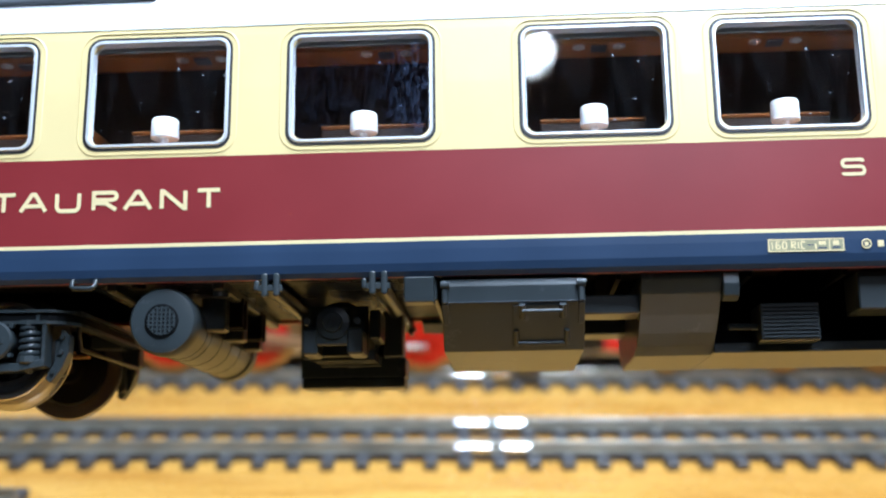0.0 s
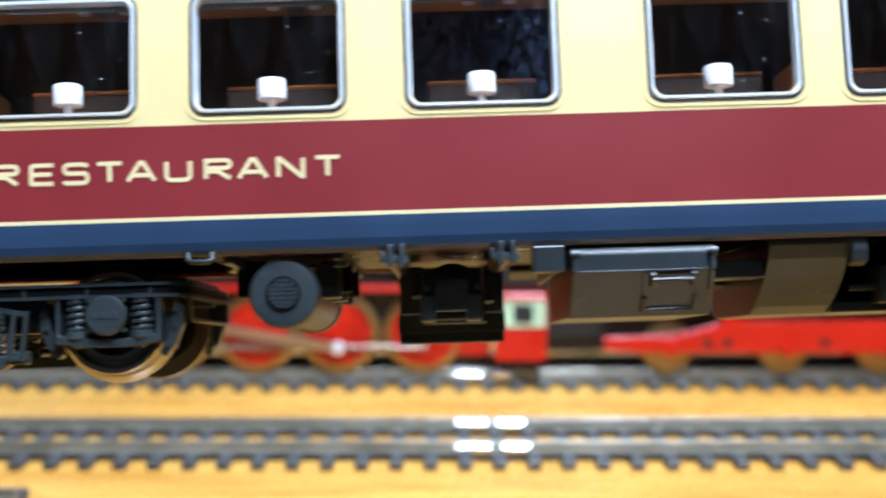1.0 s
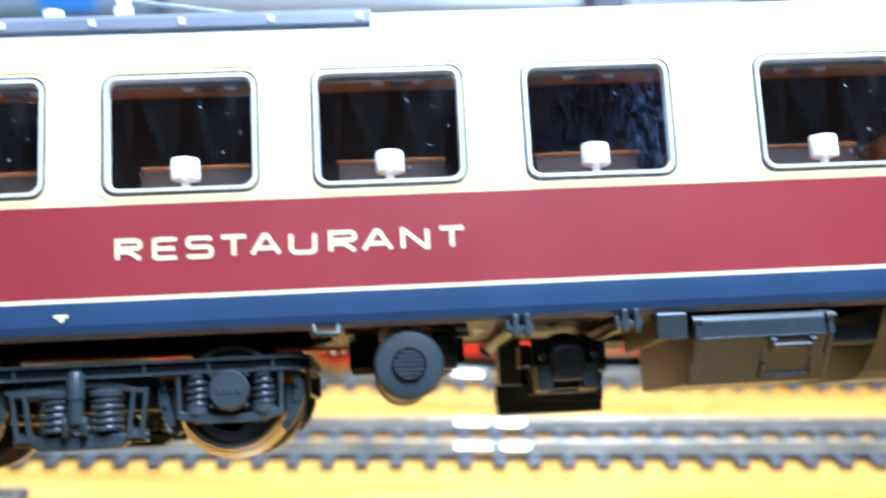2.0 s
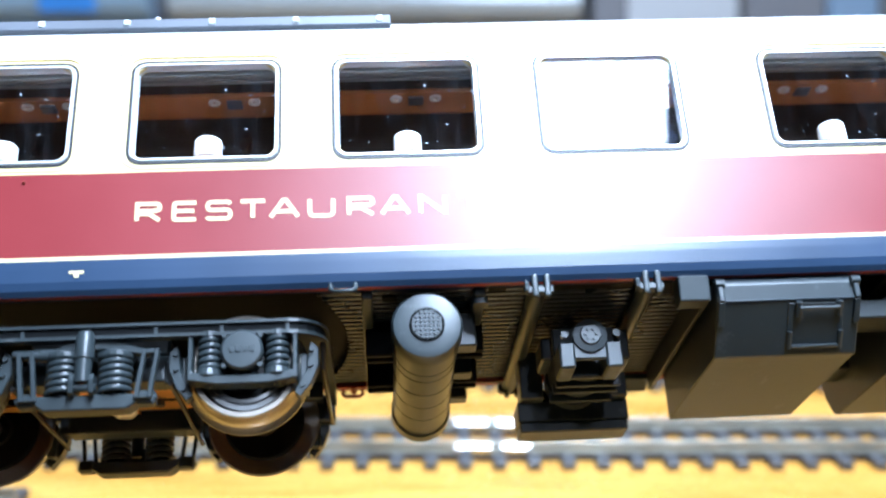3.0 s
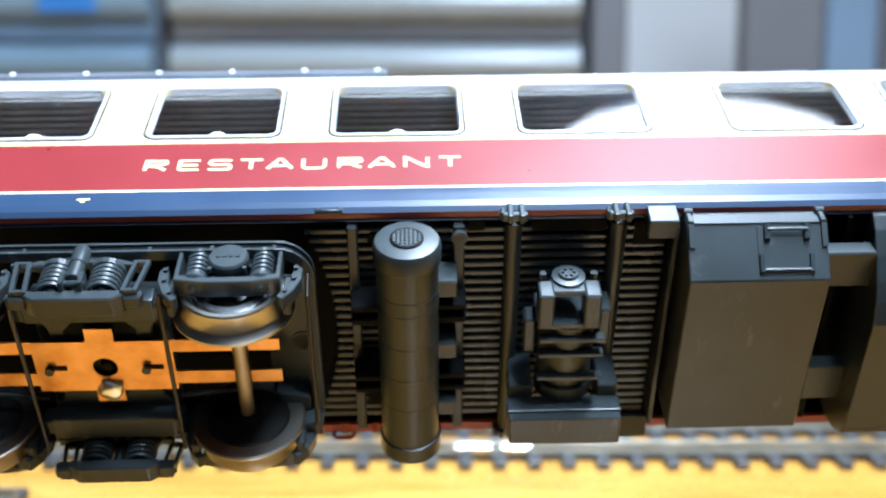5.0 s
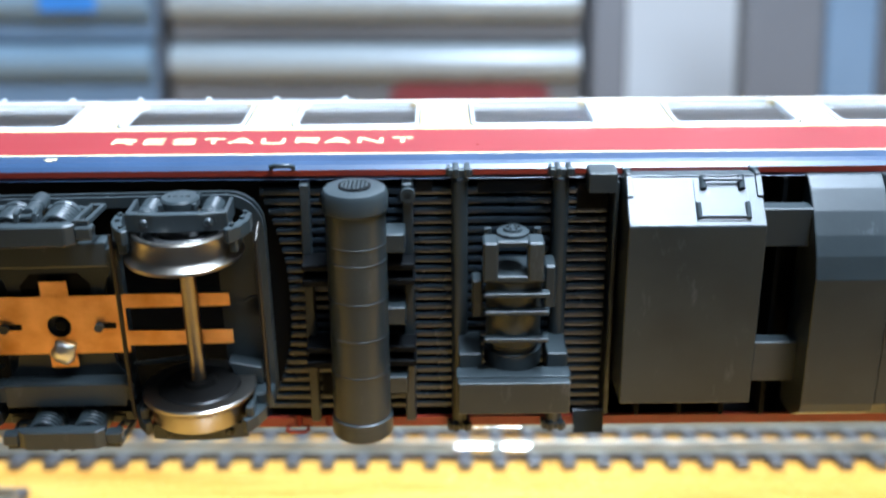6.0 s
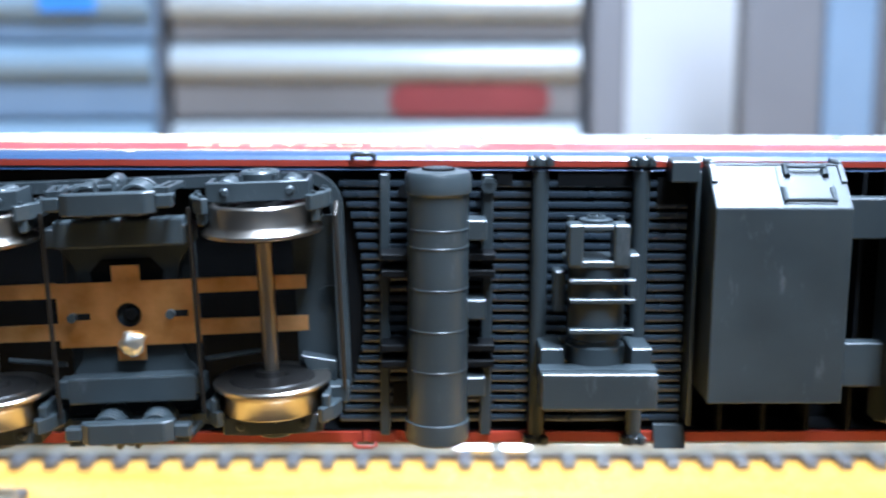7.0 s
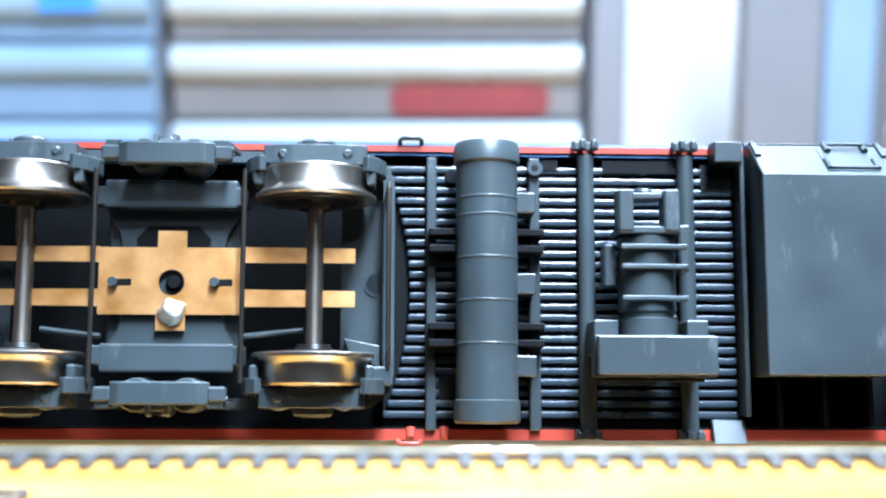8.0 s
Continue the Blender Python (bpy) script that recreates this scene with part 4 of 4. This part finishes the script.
        for dx in (-1.15, 0.75):
            part("damper_lug", prism([(side * 12.6, 5.8), (side * 14.1, 5.8), (side * 14.4, 5.2), (side * 14.2, 3.9), (side * 13.0, 3.6), (side * 12.6, 3.9)], -0.3 + dx - 0.05, -0.3 + dx + 0.45, bevel=0.08), GREY, damp)
        part("lug_pin", tube((-1.6, side * 13.5, 4.6), (1.0, side * 13.5, 4.6), 0.36, 10), GREY, damp)
        part("traction_rod", tube((-1.0, side * 13.0, 8.1), (-6.2, side * 13.0, 8.1), 0.42, 12), GREY, damp, smooth=40)
        part("rod_collar", tube((-3.0, side * 13.0, 8.1), (-4.6, side * 13.0, 8.1), 0.6, 12), GREY, damp, smooth=40)
        for d in (-2.5, 2.5):
            sp = part("bolster_spring", coil((d, y), 1.45, 0.28, 4.0, 7.8, 5.5), GREY, b, "grey coil spring", smooth=60)
            part("spring_core", tube((d, y, 3.8), (d, y, 7.7), 1.05, 14), BLACK, sp)
            part("spring_cap", lathe([(1.75, 7.6), (1.85, 7.8), (1.85, 8.2), (1.2, 8.5), (0.3, 8.5)], (d, y, 0), 18, "z"), GREY, sp)
        part("bolster_arm", prism([(-7.4, 8.7), (-3.0, 8.9), (-1.2, 10.0), (0.6, 10.0), (5.8, 8.4), (5.8, 7.9), (1.2, 8.6), (-7.4, 8.2)], side * 12.6 - 0.5, side * 12.6 + 0.5, "y", bevel=0.1), GREY, b)
        for d in (-5.4, 5.4):
            lean = 0.25 if d > 0 else -0.25
            link = bmesh.new()
            for a0, a1, z0, z1 in ((-0.85, -0.4, 3.4, 8.4), (0.4, 0.85, 3.4, 8.4), (-0.42, 0.42, 7.9, 8.4), (-0.42, 0.42, 3.4, 3.9)):
                box(d + a0, d + a1, side * 13.2 - 0.32, side * 13.2 + 0.32, z0, z1, 0.08, bm=link)
            for v in link.verts:
                v.co.x += lean * (v.co.z - 3.4) * 0.5
            part("slotted_link", link, GREY, b)
            part("link_clevis", box(d - 0.9 + lean, d + 0.9 + lean, side * 11.4, side * 12.9, 3.0, 4.4, 0.2), GREY, b)
            part("link_pin", tube((d - 1.3, side * 12.6, 3.7), (d + 1.3, side * 12.6, 3.7), 0.3, 10), GREY, b)
        part("spring_plank", prism([(-4.9, 4.0), (4.9, 4.0), (4.9, 3.2), (3.9, 2.5), (-3.9, 2.5), (-4.9, 3.2)], side * 10.9, side * 13.2, "y", bevel=0.15), GREY, b)
        part("plank_tie", box(-6.8, 6.8, side * 7.0, side * 9.9, 6.2, 8.5, 0.25, seg=2), GREY, b)
        for d in (-7.2, 7.2):
            part("tie_end", box(d - 0.6, d + 0.6, side * 7.2, side * 9.2, 6.2, 8.6, 0.15), GREY, b)
    for s in (-1, 1):
        part("moulding_ring", lathe([(1.35, 11.0), (1.35, 11.3), (1.15, 11.3), (1.15, 11.0)], (s * 21.2, 0.3, 0), 24, "z"), GREY, b)
    # contact sheet
    hole = rounded(-1.35, 1.35, -0.75, 1.95, 1.34, 6)
    bm = bmesh.new()
    n = len(hole)
    for z in (7.72, 7.95):
        ext = []
        for x, y in hole:
            s = min(7.5 / max(abs(x), 1e-6), 3.5 / max(abs(y - 0.6), 1e-6))
            ext.append((x * s, 0.6 + (y - 0.6) * s - 0.15))
        vi = [bm.verts.new((x, y, z)) for x, y in hole]
        ve = [bm.verts.new((x, y, z)) for x, y in ext]
        for k in range(n):
            j = (k + 1) % n
            bm.faces.new((vi[k], vi[j], ve[j], ve[k]))
        for cxx, cyy in ((7.5, 3.95), (-7.5, 3.95), (-7.5, -3.05), (7.5, -3.05)):
            near = sorted(range(n), key=lambda q: (ext[q][0] - cxx) ** 2 + (ext[q][1] - cyy) ** 2)[:2]
            bm.faces.new((ve[near[0]], ve[near[1]], bm.verts.new((cxx, cyy, z))))
    bmesh.ops.recalc_face_normals(bm, faces=bm.faces[:])
    sheet = part("contact_sheet", bm, COPPER, b, "copper contact sheet with solder")
    for s in (-1, 1):
        for y0, y1 in ((-3.15, -1.5), (1.3, 3.1)):
            part("contact_arm", prism([(s * 7.45, y0), (s * 19.0, y0 + 0.1), (s * 19.0, y1 - 0.05), (s * 7.45, y1)], 7.7, 7.93, "z"), COPPER, sheet)
        # black bar paints the slot's dark on the uncut sheet
        part("slot", box(s * 5.2 - 1.1, s * 5.2 + 1.1, 0.25, 0.95, 7.64, 7.78, 0.05), BLACK, sheet)
        part("pin", tube((s * 5.2 - 0.7, 0.6, 7.0), (s * 5.2 - 0.7, 0.6, 8.0), 0.5, 12), GREY, sheet)
    part("tab", box(-1.5, 1.5, -4.8, -3.0, 7.74, 7.94), COPPER, sheet)
    part("tab", box(-1.5, 1.5, 3.8, 5.6, 7.74, 7.94), COPPER, sheet)
    blob = bmesh.new()
    bmesh.ops.create_icosphere(blob, subdivisions=3, radius=1.0, matrix=Matrix.Translation((0.1, 3.7, 7.5)) @ Matrix.Diagonal((1.45, 1.5, 0.75, 1)))
    for v in blob.verts:
        v.co += Vector((noise.noise(v.co * 0.9), noise.noise(v.co * 0.9 + Vector((5, 0, 0))), 0.4 * noise.noise(v.co * 1.1))) * 0.5
    part("solder_blob", blob, SOLDER, sheet, "bright solder blob", smooth=80)
    part("pivot_screw", lathe([(0.9, 9.4), (0.9, 8.2), (0.6, 7.8), (0.2, 7.8)], (0.2, 0.6, 0), 14, "z"), BLACK, b)
    b.location = (cx * MM, 0.35 * MM, 0)
    return b


bogie_front = bogie(-24.15)
copy_thing(bogie_front, Matrix.Translation((166.0 * MM, 0.35 * MM, 0)))

# ---------------------------------------------------------------- the table, tracks and locomotive
table = thing("work_table", "lacquered yellow pine board with model tracks on it", "table")
part("tabletop", box(-800, 800, 70, 1000, -25, 0, 2), PINE, table)
for x in (-760, 760):
    for y in (110, 960):
        part("leg", box(x - 25, x + 25, y - 25, y + 25, -750, -25, 2), PINE, table)


def track(name, y, x0, x1, label, seed, m=None):
    """Two rails on separate sleepers with chairs, along x."""
    t = thing(name, label, "model track", "tracks on the board")
    rnd = random.Random(seed)
    sl = box(-1.35, 1.35, -15.0, 15.0, 0.0, 1.9, 0.25)
    first = None
    x = x0 + 4.55
    while x < x1:
        if first is None:
            first = part("sleeper", sl, SLEEPER, t)
            ob = first
        else:
            ob = new("sleeper", first.data)
            ob.parent = t
        ob.location = (x * MM, (rnd.random() - 0.5) * 0.0002, 0)
        x += 7.0
    for s in (-8.25, 8.25):
        pro = [(s - 1.3, 1.9), (s + 1.3, 1.9), (s + 1.2, 2.3), (s + 0.3, 2.5), (s + 0.3, 3.5), (s + 0.5, 3.7), (s + 0.5, 4.0), (s + 0.35, 4.22), (s + 0.12, 4.3), (s - 0.12, 4.3), (s - 0.35, 4.22), (s - 0.5, 4.0), (s - 0.5, 3.7), (s - 0.3, 3.5), (s - 0.3, 2.5), (s - 1.2, 2.3)]
        part("rail", prism(pro, x0, x1), RAIL, t)
        part("bed_strip", box(x0, x1, s - 1.1, s + 1.1, 0.4, 1.5, 0.2), SLEEPER, t)
    t.matrix_basis = m or pose(0, y * MM, 0)
    return t


TRACK_NEAR, TRACK_FAR = 242.0, 301.0
near = track("track", TRACK_NEAR, -420, 420, "dark grey model track with steel rails on the board", 1)
far = track("track", TRACK_FAR, -420, 420, "dark grey model track under the red locomotive", 2)
track("track", 0, -300, 0, "short dark grey track end at the board's front", 3, pose(-0.0790, 0.1975, 0, 0, 0, -4))
for t in (near, far):
    for s in (-8.25, 8.25):
        for a, b in ((2.5, 10.0), (12.0, 18.0)):
            part("rail_joiner", box(a, b, s - 1.5, s + 1.5, 1.9, 3.6, 0.3), JOINER, t)

loco = thing("steam_locomotive", "red and black model steam locomotive standing on the far track", "model locomotive", m=pose(0, TRACK_FAR * MM, 4.3 * MM))


def driver(x, r, spokes, parent):
    """A spoked wheel pair with brown tyres."""
    for side in (-1, 1):
        w = part("driving_wheel", lathe([(r - 1.3, side * 7.2), (r + 0.9, side * 7.2), (r + 0.9, side * 7.7), (r, side * 8.0), (r - 0.05, side * 9.8), (r - 1.2, side * 9.9), (r - 1.3, side * 9.4)], (x, 0, r), 44), TYRE, parent, "red spoked wheel with brown tyre", smooth=40)
        part("wheel_disc", lathe([(r - 1.3, side * 8.6), (r - 1.3, side * 9.0), (1.8, side * 9.2), (1.8, side * 10.2), (0.3, side * 10.2)], (x, 0, r), 36), LOCORED, w, smooth=40)
        for k in range(spokes):
            a = 2 * math.pi * k / spokes
            part("spoke", tube((x + 1.5 * math.cos(a), side * 9.3, r + 1.5 * math.sin(a)), (x + (r - 1.2) * math.cos(a), side * 9.3, r + (r - 1.2) * math.sin(a)), 0.5, 6), LOCORED, w)
        part("counterweight", prism([(x - 5, r + 1.8), (x + 5, r + 1.8), (x + 3.6, r + 7.0), (x, r + 8.2), (x - 3.6, r + 7.0)], side * 9.2, side * 9.8, "y"), LOCORED, w)
    part("axle", tube((x, -8, r), (x, 8, r), 1.3, 12), LOCOBLACK, parent)


for x in (-69.5, -47.5, -26.5, -5.0):
    driver(x, 9.6, 14, loco)
part("firebox", box(-2, 42, -9.0, 9.0, 8.5, 26, 0.5), LOCOBLACK, loco)
part("main_frame", box(-95, 8, -6.0, 6.0, 6, 24, 0.4), LOCOBLACK, loco)
part("running_board", box(-95, 30, -10.5, 10.5, 20.5, 21.6, 0.2), LOCORED, loco)
part("coupling_rod", bent([(-58, -11.0, 11.5), (-26.8, -11.0, 6.2)], 0, flat=(0.5, 1.1)), ROD, loco, "pinkish steel rod")
part("coupling_rod", box(-70, -4, -10.9, -10.3, 5.6, 6.8, 0.2), AXLE, loco)
part("crank_pin", lathe([(0.4, -12.4), (1.5, -12.2), (1.5, -10.2), (0.3, -10.1)], (-26.6, 0, 6.3), 14), CHROME, loco)
part("boiler", tube((-95, 0, 35), (2, 0, 35), 11.5, 36), LOCOBLACK, loco, smooth=40)
cab = part("cab", box(4, 28, -11.5, 11.5, 21.6, 52, 0.5), LOCOBLACK, loco)
part("cab_step", box(13.0, 26.0, -14.4, -12.0, 3.6, 20.5, 0.3), LOCORED, loco, "red cab step")
part("cab_card", box(14.5, 25.5, -14.6, -14.42, 12.4, 19.0), LABELGREEN, loco)
part("cab_gap", box(17.6, 22.4, -14.75, -14.62, 13.4, 18.2), LOCOBLACK, loco)
part("ash_pan", box(-4, 12, -8, 8, 3.5, 10, 0.4), LOCORED, loco)
part("drawbar", box(24, 40, -6.5, 6.5, 4.0, 8.5, 0.4), LOCOBLACK, loco)

tender = thing("tender", "red-framed model tender with brown wheel tyres on the far track", "model tender", m=pose(0, TRACK_FAR * MM, 4.3 * MM))
for x in (57.5, 87.0, 112.0, 140.0):
    for side in (-1, 1):
        w = part("tender_wheel", lathe([(0.5, side * 7.2), (6.6, side * 7.2), (6.6, side * 7.8), (5.9, side * 8.0), (5.8, side * 9.8), (4.8, side * 9.9), (4.6, side * 9.2), (0.6, side * 9.2)], (x, 0, 5.9), 36), TYRE, tender, smooth=40)
    part("axle_hub", lathe([(2.2, -13.4), (2.0, -12.4), (1.9, -13.9), (0.4, -14.0)], (x, 0, 6.6), 18), LOCORED, tender)
fr = [(40.5, 6.2), (44, 5.8), (49, 5.4), (52, 5.4), (150, 5.2), (150, 15.5), (118, 15.5), (112, 13.5), (76, 13.5), (72, 15.0), (69, 12.6), (58, 9.8), (40.5, 9.3)]
part("tender_frame", prism(fr, -13.0, -12.0, "y", bevel=0.15), LOCORED, tender, "bright red tender frame")
part("tender_frame", prism(fr, 12.0, 13.0, "y", bevel=0.15), LOCORED, tender)
for x in (66.5, 71.5, 96.0):
    # black discs paint the holes' dark on the solid frame
    part("frame_hole_dark", tube((x, -13.2, 8.0), (x, -12.9, 8.0), 1.1, 14), LOCOBLACK, tender)
part("tender_tank", box(40, 155, -11.5, 11.5, 17.5, 42, 1.0), LOCOBLACK, tender)
part("underframe", box(40, 155, -7.0, 7.0, 4.5, 16, 0.3), LOCOBLACK, tender)
part("tender_floor", box(40, 155, -11.5, 11.5, 15.5, 17.5, 0.3), LOCOBLACK, tender)

# ---------------------------------------------------------------- behind the table
BY = 750.0


def drawer_unit(x0, x1, front, lip, label, tilt=0.0):
    """A low stack of drawers with rounded pale lips, standing on the table."""
    u = thing("drawer_unit", label, "drawer unit", "drawer units behind the tracks", m=pose(0, 0, 0))
    part("carcass", box(x0, x1, BY + 12, BY + 170, 0, 172, 2), CASEGREY, u)
    for z0, z1, lip_h in ((1.5, 49, 22), (51, 98, 23.5), (100, 135, 23.5), (137, 170, 22)):
        d = part("drawer", box(x0 + 3, x1 - 3, BY + 2, BY + 12, z0, z1, 1.5), front, u)
        low = z1 - lip_h
        pts = [(BY + 2, low), (BY - 3, low + 1), (BY - 9, low + 6), (BY - 11, low + 12), (BY - 9, low + 18), (BY - 3, z1 - 0.6), (BY + 2, z1)]
        part("lip", prism(pts, x0 + 4, x1 - 4, bevel=0.6), lip, d, "pale rounded drawer lip", smooth=30)
    return u


main_unit = drawer_unit(-175, 90, DRAWERGREY, LIP, "smoky grey drawer unit with pale rounded drawer lips")
part("drawer_content", prism(rounded(-34, 68, 53, 73, 9), BY + 0.2, BY + 1.9, "y"), CONTENT, main_unit, "red thing behind the drawer front")
side_unit = drawer_unit(-430, -179, DRAWERBLUE, LIPBLUE, "blue-grey drawer unit with pale rounded drawer lips")
part("sticker", box(-250, -215, BY - 12, BY - 9, 117, 130, 0.5), STICKER, side_unit, "blue sticker")


def cabinet(x0, x1, y, h, mat, label, deep=180):
    c = thing("cabinet", label, "cabinet")
    part("body", box(x0, x1, y, y + deep, 0, h, 3, seg=2), mat, c)
    part("plinth", box(x0 + 4, x1 - 4, y + 4, y + deep - 4, -0.0, 6), CASEGREY, c)
    return c


cabinet(93, 116, BY - 4, 260, CASEGREY, "narrow grey cabinet beside the drawer unit")
right = cabinet(190, 240, BY, 260, CASEGREY, "dark grey cabinet with a rounded front", 24)
blue = cabinet(244, 276, BY + 6, 260, DRAWERBLUE, "tall blue-grey upright panel on the table", 20)
last = drawer_unit(280, 470, DRAWERGREY, LIP, "grey drawer unit at the end of the row")


def room():
    w = 1700.0
    # all but the north wall are unseen and kept dim against bounced light
    for name, b in (("wall_north", box(-w, w, 1250, 1300, -750, 1650)), ("wall_south", box(-w, w, -1700, -1650, -750, 1650)),
                    ("wall_east", box(w, w + 50, -1700, 1300, -750, 1650)), ("wall_west", box(-w - 50, -w, -1700, 1300, -750, 1650))):
        tagged(part(name, b, WALLWHITE if name == "wall_north" else WALLDIM), "plain white painted wall" if name == "wall_north" else "unseen wall, dim grey to cut bounced light", "wall", kind="structure")
    tagged(part("floor", box(-w, w, -1700, 1300, -800, -750), FLOORWOOD), "plain grey floor", "floor", kind="structure")
    tagged(part("ceiling", box(-w, w, -1700, 1300, 1650, 1700), WALLDIM), "unseen ceiling, dim grey to cut bounced light", "ceiling", kind="structure")


room()


def motions():
    walk(coach, [(t, pose(*p)) for t, *p in COACH_ROWS])
    # the loose bogie rocks on its pivot as the coach is turned over
    rows = []
    for t, a, swing in ROCK:
        c, s = math.cos(radians(a)), math.sin(radians(a))
        rows.append((t, pose(-24.15 * MM, (0.35 + 9 * s) * MM, 9 * (1 - c) * MM, a, 0, swing)))
    walk(bogie_front, rows)


motions()
